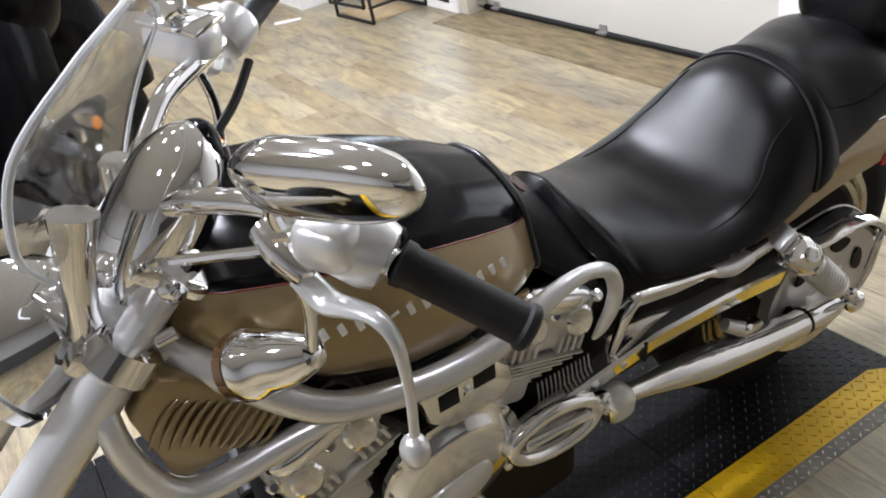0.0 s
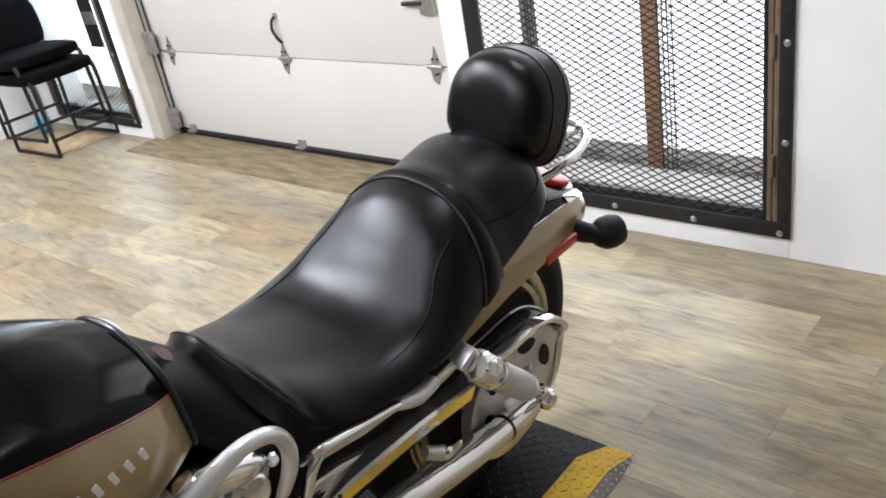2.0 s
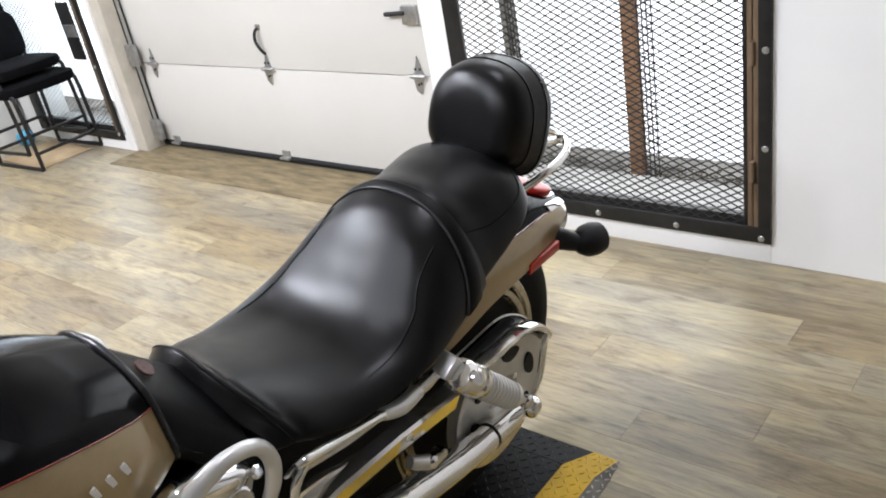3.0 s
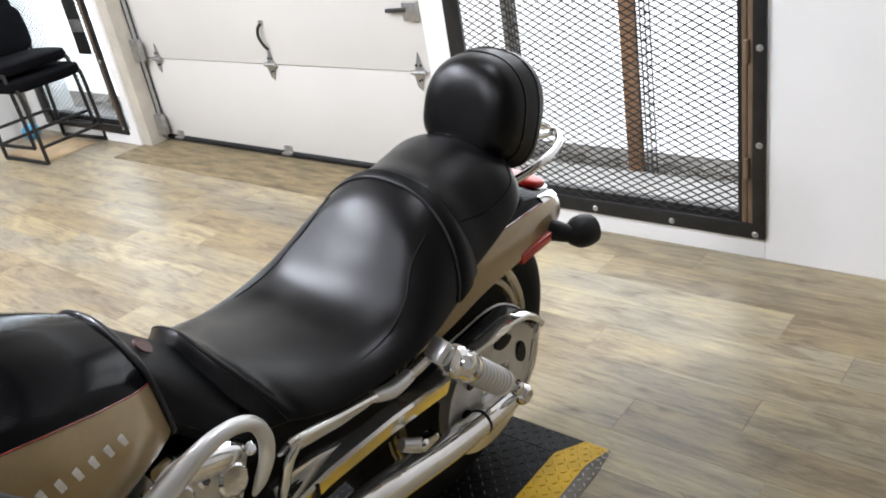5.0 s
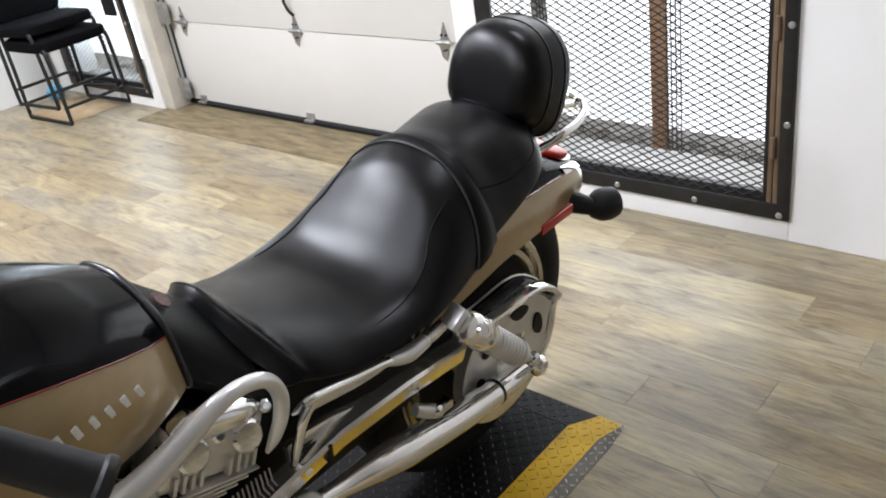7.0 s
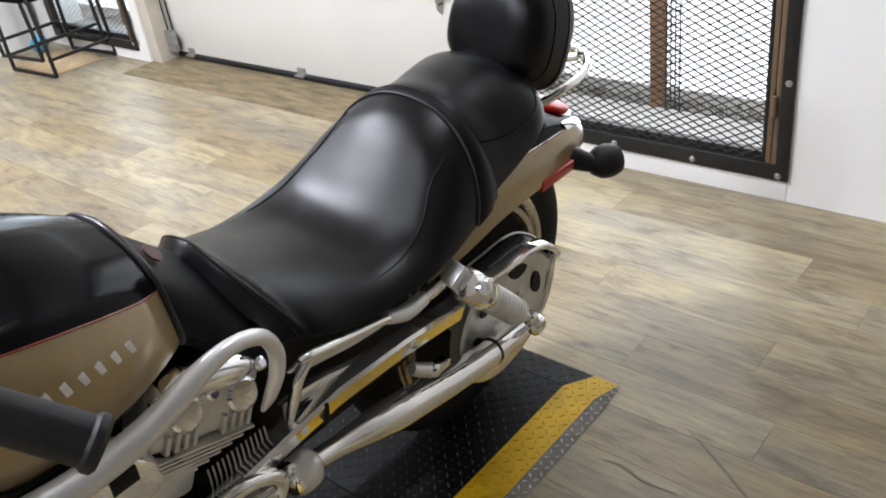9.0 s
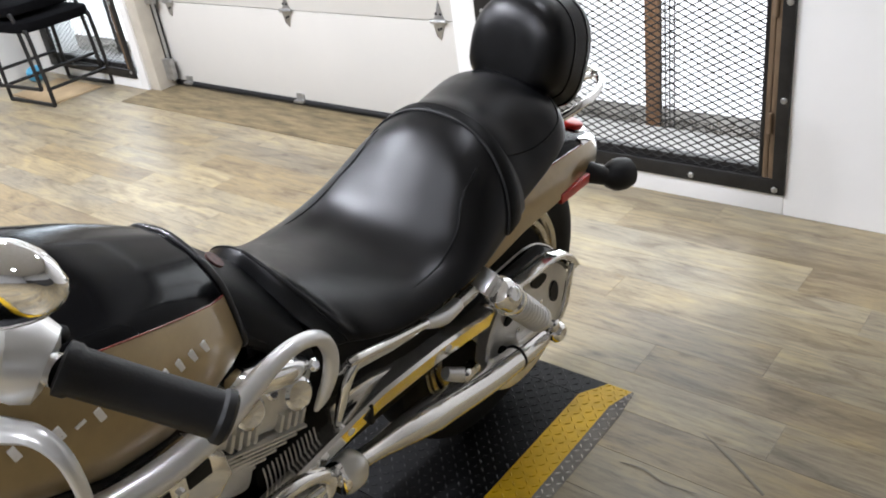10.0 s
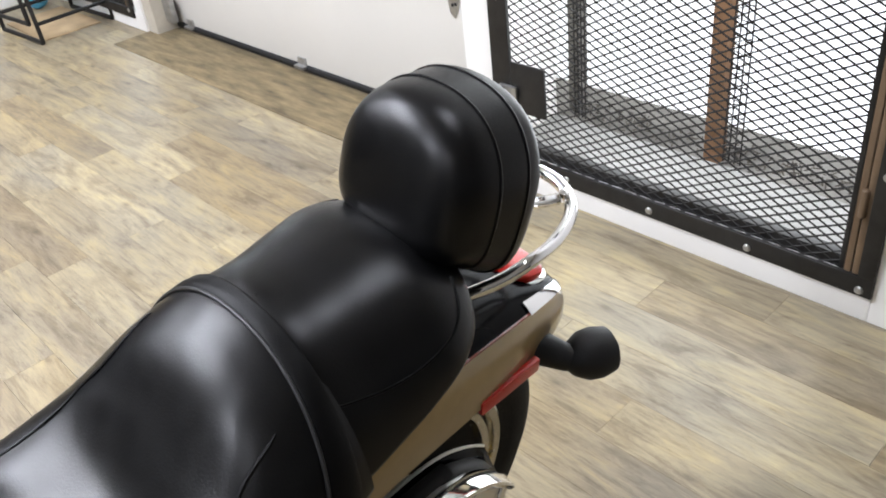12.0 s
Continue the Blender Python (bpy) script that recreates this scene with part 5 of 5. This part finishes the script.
for side in (1, -1):
    def at(p, side=side):
        return Vector(p) if side == 1 else other_bar(p)
    gi, ge = Vector((0.352, 0.224, 1.090)), Vector((0.432, 0.300, 1.026))
    g0, g1 = at(gi), at(ge)
    gl = (g1 - g0).length
    grip = part("grip", lathe([(0.014, 0), (0.0205, 0.002), (0.0205, 0.010), (0.0185, 0.013), (0.0182, gl * 0.5), (0.0190, gl - 0.012), (0.0215, gl - 0.009), (0.0215, gl - 0.003), (0.018, gl), (0.006, gl + 0.001), (0.005, gl - 0.006), (0.0005, gl - 0.006)], g0, g1 - g0, 28), RUBBER, bar, "black rubber grip")
    # switch housing and lever perch
    c0 = at((0.322, 0.206, 1.098))
    house = part("switch_housing", lathe([(0.018, -0.026), (0.030, -0.024), (0.033, -0.010), (0.033, 0.014), (0.029, 0.026), (0.018, 0.030)], c0, g1 - g0, 24), SATIN, bar, "satin switch housing")
    part("housing_boss", egg(at((0.318, 0.185, 1.112)), (0.030, 0.026, 0.024), (0, 0, 30 * side), 3), SATIN, house)
    part("housing_screw", lathe([(0.007, 0), (0.007, 0.002), (0.001, 0.0025)], at((0.318, 0.222, 1.118)), Vector((0.2 * side, 0.7, 0.6)), 10), DARK, house)
    part("switch_button", egg(at((0.332, 0.236, 1.100)), (0.010, 0.008, 0.006), (0, 0, 40 * side), 3), DARK, house)
    perch = part("lever_perch", tube([at((0.250, 0.155, 1.100)), at((0.275, 0.158, 1.088)), at((0.300, 0.165, 1.072))], [0.018, 0.020, 0.014], 12), CHROME, bar, "chrome lever perch")
    lever = part("brake_lever" if side < 0 else "clutch_lever", tube([at((0.292, 0.160, 1.070)), at((0.318, 0.170, 1.052)), at((0.350, 0.178, 1.062)), at((0.378, 0.186, 1.068)), at((0.396, 0.192, 1.050)), at((0.405, 0.192, 1.005)), at((0.410, 0.188, 0.965)), at((0.413, 0.185, 0.945))], [0.013, 0.014, 0.011, 0.0085, 0.0068, 0.0055, 0.0052, 0.006], 12, 6, flat=0.7), SATIN, perch, "satin lever")
    part("lever_ball", egg(at((0.413, 0.184, 0.938)), (0.0145, 0.0135, 0.018), (0, 0, 0)), SATIN, lever)
    part("lever_pivot", lathe([(0.009, 0), (0.009, 0.004), (0.004, 0.006)], at((0.300, 0.164, 1.078)), Vector((0.1, 0.1, 1)), 10), CHROME, perch)
    # mirror on its stem
    turn = 19.4 if side == 1 else -38.6
    mid = at((0.367, 0.1705, 1.201))
    lean = Euler([radians(13.5), radians(-15 * side), radians(turn)]).to_matrix()
    mir = part("mirror", egg(mid, (0.096, 0.023, 0.032), (13.5, -15 * side, turn), 2.7, 40, 20, lambda x, y, z: (x, y * (1 - 0.15 * x * side), z * (1 - 0.10 * x * side))), CHROME, bar, "chrome teardrop mirror")
    part("mirror_glass", egg(mid + lean @ Vector((0, 0.008, -0.003)), (0.084, 0.019, 0.026), (13.5, -15 * side, turn), 2.7, 32, 14), MIRROR_GLASS, mir, "mirror glass")
    part("mirror_stem", tube([at((0.275, 0.160, 1.105)), at((0.278, 0.155, 1.135)), at((0.306, 0.160, 1.172))], 0.0075, 10), CHROME, mir)
    part("stem_nut", lathe([(0.014, 0), (0.014, 0.014), (0.009, 0.018)], at((0.274, 0.160, 1.094)), (0, 0, 1), 6), CHROME, mir)
    # front turn signal
    s0, s1 = at((0.196, 0.110, 0.912)), at((0.272, 0.165, 0.958))
    sd = s1 - s0
    sg = part("front_signal", lathe([(0.033, 0.0), (0.037, 0.004), (0.037, 0.020), (0.034, 0.024), (0.032, 0.045), (0.026, 0.075), (0.016, 0.098), (0.004, 0.104)], s0, sd, 28), CHROME, bar, "chrome bullet turn signal")
    part("signal_lens", lathe([(0.002, -0.019), (0.022, -0.018), (0.033, -0.015), (0.0378, -0.010), (0.0382, 0.003), (0.034, 0.005)], s0, sd, 28), surface("smoke_amber_lens", (0.10, 0.048, 0.018), 0.12, 0, 0.1, 20, coat=1.0), sg, "smoked amber lens")
    part("signal_stay", tube([s0 + sd * 0.9, at((0.276, 0.165, 1.02)), at((0.268, 0.158, 1.075))], 0.007, 10), CHROME, sg)
    # control cables
    part("control_cable", tube([at((0.262, 0.155, 1.082)), at((0.20, 0.105, 1.060)), at((0.12, 0.06, 1.02)), at((0.05, 0.05, 0.95)), at((0.045, 0.07, 0.88))], 0.0055, 8, 6), CHROME, bar, "braided cable")
    part("cable_boot", tube([at((0.300, 0.222, 1.062)), at((0.25, 0.195, 1.035)), at((0.205, 0.165, 1.015))], 0.0065, 8, 5), RUBBER, bar)
res = part("fluid_reservoir", block((-0.045, -0.028, -0.022), (0.045, 0.028, 0.024), 0.012, m=Matrix.Translation(other_bar((0.262, 0.150, 1.125))) @ pose(0, 0, 0, 0, 8, 36)), SATIN, bar, "satin brake fluid reservoir")
part("reservoir_lid", block((-0.047, -0.030, 0.024), (0.047, 0.030, 0.032), 0.003, m=Matrix.Translation(other_bar((0.262, 0.150, 1.125))) @ pose(0, 0, 0, 0, 8, 36)), CHROME, res)
for side in (1, -1):
    part("bar_riser", rod((side * 0.045, 0.078, 0.995), (side * 0.045, 0.088, 1.058), 0.019, 16), CHROME, bar, "chrome riser")
for k in range(3):
    part("ignition_trim", lathe([(0.006, 0), (0.008, 0.002), (0.006, 0.006), (0.001, 0.007)], (0.015 + 0.03 * k, 0.120 + 0.006 * k, 1.065 - 0.01 * k), (0, 0.5, 1), 10), CHROME, bar)


# ---- black touring motorcycle behind ----
b2 = thing("touring_motorcycle", (-3.60, 0.270, 0.0), "black touring motorcycle with a spoked front wheel", "motorcycle", turn=(0, 0, 118))
# its own x is ahead, y to its left
w2 = part("front_wheel", lathe([(0.02, -0.035), (0.05, -0.03), (0.06, -0.012), (0.20, -0.012), (0.215, -0.03), (0.225, -0.03), (0.225, 0.03), (0.215, 0.03), (0.20, 0.012), (0.06, 0.012), (0.05, 0.03), (0.02, 0.035)], (0.02, 0, 0.31), (0, 1, 0), 36), BLACK_PAINT, b2, "black cast wheel")
part("tyre", lathe([(0.22, -0.05), (0.25, -0.062), (0.285, -0.05), (0.305, -0.02), (0.307, 0), (0.305, 0.02), (0.285, 0.05), (0.25, 0.062), (0.22, 0.05)], (0.02, 0, 0.31), (0, 1, 0), 48), TYRE, w2)
for side in (1, -1):
    part("brake_disc", lathe([(0.09, 0), (0.15, 0), (0.15, 0.005), (0.09, 0.005)], (0.02, side * 0.07, 0.31), (0, side, 0), 32), BLACK_STEEL, w2, "dark brake disc")
    part("caliper", block((-0.16, side * 0.075 - 0.02, 0.33), (-0.08, side * 0.075 + 0.02, 0.43), 0.012), CHROME, w2)
    lg = part("fork_leg", rod((0.03, side * 0.095, 0.31), (-0.28, side * 0.095, 0.95), 0.028, 14), BLACK_PAINT, b2)
    part("amber_reflector", lathe([(0.028, 0), (0.028, 0.006), (0.020, 0.009), (0.002, 0.010)], (-0.10, side * 0.225, 0.425), (0.35, side, 0.1), 18), AMBER, lg, "round amber reflector")
    part("fog_lamp", lathe([(0.02, 0), (0.05, 0.03), (0.055, 0.07), (0.05, 0.075), (0.002, 0.078)], (-0.16, side * 0.20, 0.80), (1, 0, 0), 20), CHROME, lg, "chrome fog lamp")
    part("engine_guard", tube([(-0.42, side * 0.10, 0.70), (-0.38, side * 0.30, 0.62), (-0.40, side * 0.36, 0.42), (-0.46, side * 0.30, 0.25), (-0.5, side * 0.12, 0.20)], 0.018, 12), CHROME, b2, "chrome engine guard")
    part("lower_fairing", egg((-0.50, side * 0.22, 0.50), (0.10, 0.12, 0.25), (0, 10, 0), 3), BLACK_PAINT, b2, "gloss black lower fairing")
    part("leg_shield", egg((-0.38, side * 0.25, 0.66), (0.15, 0.20, 0.40), (0, 8, 0), 3), BLACK_PAINT, b2, "gloss black leg shield")
    part("saddlebag", egg((-1.75, side * 0.30, 0.55), (0.32, 0.12, 0.20), (0, 0, 0), 4), BLACK_PAINT, b2, "gloss black saddlebag")
    part("handlebar_grip", rod((-0.52, side * 0.30, 1.05), (-0.66, side * 0.42, 1.02), 0.019, 12), RUBBER, b2)
part("fork_cover", egg((-0.06, 0, 0.82), (0.22, 0.30, 0.40), (0, -14, 0), 2.6, 28, 16), BLACK_PAINT, b2, "gloss black fork cover")
part("front_fender", egg((0.0, 0, 0.43), (0.40, 0.12, 0.30), (0, 0, 0), 2.4, 32, 16, lambda x, y, z: (x, y, max(z, -0.1))), BLACK_PAINT, b2, "gloss black front fender")
part("fairing", egg((-0.30, 0, 1.00), (0.24, 0.46, 0.32), (0, -12, 0), 2.6, 32, 18), BLACK_PAINT, b2, "gloss black fairing")
part("headlamp", lathe([(0.08, 0), (0.085, 0.02), (0.08, 0.035), (0.002, 0.04)], (-0.13, 0, 0.93), (1, 0, 0.1), 28), CHROME, b2, "chrome headlamp")
part("fuel_tank", egg((-0.80, 0, 0.85), (0.30, 0.17, 0.13), (0, 6, 0), 2.6), BLACK_PAINT, b2, "gloss black fuel tank")
part("saddle", egg((-1.25, 0, 0.74), (0.38, 0.17, 0.07), (0, 0, 0), 3), LEATHER, b2, "black saddle")
part("engine", block((-1.0, -0.16, 0.2), (-0.5, 0.16, 0.70), 0.04), DARK, b2, "dark engine")
rw = part("rear_wheel", lathe([(0.02, -0.04), (0.20, -0.02), (0.215, -0.05), (0.215, 0.05), (0.20, 0.02), (0.02, 0.04)], (-1.62, 0, 0.31), (0, 1, 0), 36), BLACK_PAINT, b2)
part("tyre", lathe([(0.21, -0.055), (0.25, -0.07), (0.30, -0.05), (0.307, 0), (0.30, 0.05), (0.25, 0.07), (0.21, 0.055)], (-1.62, 0, 0.31), (0, 1, 0), 48), TYRE, rw)

# housings in the ceiling for the added fill lamps, then for the spots
for lx, ly, _ in FILLS:
    c = thing("ceiling_lamp", (lx, ly, 2.999), "round white ceiling lamp housing, placed out of view to suit the light", "ceiling lamp", "round ceiling lamps")
    part("housing", lathe([(0.14, 0), (0.14, 0.05), (0.125, 0.070), (0.002, 0.070)], (0, 0, 0), (0, 0, -1), 24), WHITE_WALL, c)
for lx, ly, _ in SPOTS:
    c = thing("ceiling_spot_lamp", (lx, ly, 2.999), "round white ceiling lamp housing, placed out of view to suit the light", "ceiling lamp", "round ceiling lamps")
    part("housing", lathe([(0.15, 0), (0.15, 0.06), (0.135, 0.085), (0.002, 0.085)], (0, 0, 0), (0, 0, -1), 24), WHITE_WALL, c)


# ---- rubber platform mat ----
mat_ = thing("floor_mat", (0, 0, 0), "black diamond-tread rubber mat with a worn yellow border", "mat")
MT, TILE, BACK, TIP = 0.021, 0.52, 1.409, 1.494


def tread_on(name, parent, material, centre, nu, nv, size=0.0088, rise=0.0018):
    """Raised lozenges at alternating slants; centre(u, v) gives a place, or None to leave one out."""
    verts, faces = [], []
    for i in range(nu):
        for j in range(nv):
            c = centre((i + 0.5) / nu, (j + 0.5) / nv)
            if c is None:
                continue
            a = radians(45 if (i + j) % 2 else -45)
            ux, uy = math.cos(a), math.sin(a)
            s = len(verts)
            for du, dv, dz in ((-1, 0, 0), (0, -0.3, 0), (1, 0, 0), (0, 0.3, 0), (-0.5, 0, rise), (0.5, 0, rise)):
                verts.append((c[0] + size * (du * ux - dv * uy), c[1] + size * (du * uy + dv * ux), c[2] + dz))
            faces += [(s, s + 1, s + 4), (s + 1, s + 5, s + 4), (s + 1, s + 2, s + 5), (s + 2, s + 3, s + 5), (s + 3, s + 4, s + 5), (s + 3, s, s + 4)]
    me = bpy.data.meshes.new(name)
    me.from_pydata(verts, [], faces)
    me.materials.append(material)
    ob = new(name, me)
    ob.parent = parent
    ob["kind"] = "stuff"


for iy in range(5):
    y1 = BACK - iy * TILE
    y0 = y1 - TILE
    for ix in range(2):
        x1 = -0.897 - ix * TILE
        x0 = x1 - TILE
        tile = part("mat_tile", block((x0 + 0.0015, y0 + 0.0015, 0.0), (x1, y1 - 0.0005, MT), 0.0015), MAT_BLACK, mat_)
        tread_on("tread", tile, MAT_TREAD, lambda u, v, x0=x0, y0=y0: (x0 + u * TILE, y0 + v * TILE, MT - 0.0003), 26, 26)
        if iy == 0:
            right, tip = (0.033 if ix == 0 else 0.0), TIP
            bmx = bmesh.new()
            skin(bmx, [[Vector((x0 + 0.0015, y1, 0)), Vector((x0 + 0.0015, y1, MT)), Vector((x0 + 0.0015, tip, 0.003)), Vector((x0 + 0.0015, tip, 0))], [Vector((x1, y1, 0)), Vector((x1, y1, MT)), Vector((x1 + right, tip, 0.003)), Vector((x1 + right, tip, 0))]])
            slope = part("back_slope", bmx, MAT_BLACK, mat_)
            tread_on("tread", slope, MAT_TREAD, lambda u, v, x0=x0, y1=y1: (x0 + u * TILE, y1 + v * 0.082, MT - 0.0003 - v * 0.018), 26, 4)
    # yellow border, with the bare worn slope outside it
    ends = [y0 + 0.0015, y1 - 0.0005] + ([TIP] if iy == 0 else [])
    strip_rows, slope_rows = [], []
    for k, y in enumerate(ends):
        f = 1.0 if k == 2 else 0.0
        xi, xm, xo = -0.897 + 0.033 * f, -0.814 + 0.014 * f, -0.786 - 0.011 * f
        zi, zm = MT + (0.003 - MT) * f, 0.0165 + (0.0025 - 0.0165) * f
        strip_rows.append([Vector((xi, y, 0)), Vector((xi, y, zi)), Vector((xm, y, zm)), Vector((xm, y, 0))])
        slope_rows.append([Vector((xm, y, 0)), Vector((xm, y, zm)), Vector((xo, y, 0.0015)), Vector((xo, y, 0))])
    for nm, mtl, tmtl, rows_s, nu in (("border_strip", MAT_YELLOW, MAT_YELLOW, strip_rows, 4), ("edge_slope", MAT_GREY, MAT_WORN, slope_rows, 2)):
        bmx = bmesh.new()
        skin(bmx, rows_s)
        strip = part(nm, bmx, mtl, mat_)

        def spot(u, v, rows_s=rows_s, ends=ends):
            y = ends[0] + v * (ends[-1] - ends[0])
            i = 0 if y <= ends[1] else 1
            f = (y - ends[i]) / (ends[i + 1] - ends[i])
            a = rows_s[i][1].lerp(rows_s[i + 1][1], f)
            b = rows_s[i][2].lerp(rows_s[i + 1][2], f)
            p = a.lerp(b, u)
            return (p.x, p.y, p.z)
        tread_on("tread", strip, tmtl, spot, nu, 30 if iy == 0 else 26, 0.0088 if nu == 4 else 0.0095)


# ---- floor planks ----
PW, PL = 0.1335, 0.914
JOINTS = {0: -0.98, 2: -0.615, 3: -0.42, 4: -1.065, 5: -0.56, 6: -0.835}
shared = {}


def plank_mesh(length):
    key = round(length, 3)
    if key not in shared:
        b = bmesh.new()
        e = 0.0004
        rings = []
        for z, s in ((-0.006, 0.0), (-0.001, 0.0), (0.0, e)):
            rings.append([Vector((-length / 2 + 0.0001 + s, -PW / 2 + 0.0001 + s, z)), Vector((length / 2 - 0.0001 - s, -PW / 2 + 0.0001 + s, z)), Vector((length / 2 - 0.0001 - s, PW / 2 - 0.0001 - s, z)), Vector((-length / 2 + 0.0001 + s, PW / 2 - 0.0001 - s, z))])
        skin(b, rings)
        me = bpy.data.meshes.new("plank")
        b.to_mesh(me)
        b.free()
        me.materials.append(PLANK)
        shared[key] = me
    return shared[key]


rest = bmesh.new()
rnd = random.Random(11)
rows_ = int(math.ceil((2.4975 + 5.0) / PW))
near = []
for r in range(-1, rows_):
    y = 2.4975 - PW / 2 - r * PW
    off = (r * 0.37 + rnd.random() * 0.3) % 1.0 * PL
    x = 3.0 + PL - off
    if r in JOINTS:
        x = JOINTS[r] + 5 * PL
    while x > -9.4:
        near.append((x - PL / 2, y))
        x -= PL
near.sort(key=lambda p: abs(p[0] + 2.6) * 0.8 + abs(p[1] - 1.4) * 1.1)
for k, (x, y) in enumerate(near):
    if k < 300:
        ob = new("plank", plank_mesh(PL))
        ob.location = (x, y, 0)
        ob.parent = floor
    else:
        if x - PL / 2 < 2.98:
            block((max(x - PL / 2 + 0.0002, -9.48), max(y - PW / 2 + 0.0002, -4.99), -0.006), (min(x + PL / 2 - 0.0002, 2.99), y + PW / 2 - 0.0002, 0.0), 0, rest)
far = part("far_planks", rest, FAR_PLANK, floor)
far["kind"] = "stuff"

# dark tyre scuffs on the planks
for line in ([(-0.715, 1.271, 0.0012), (-0.662, 1.278, 0.0012), (-0.608, 1.264, 0.0012), (-0.536, 1.269, 0.0012)], [(-0.603, 1.447, 0.0012), (-0.518, 1.399, 0.0012), (-0.421, 1.334, 0.0012)]):
    part("scuff_mark", tube(line, [0.001, 0.004, 0.0035, 0.001][:len(line)], 6, 6, flat=0.15), surface("scuff", (0.17, 0.14, 0.095), 0.5), floor)
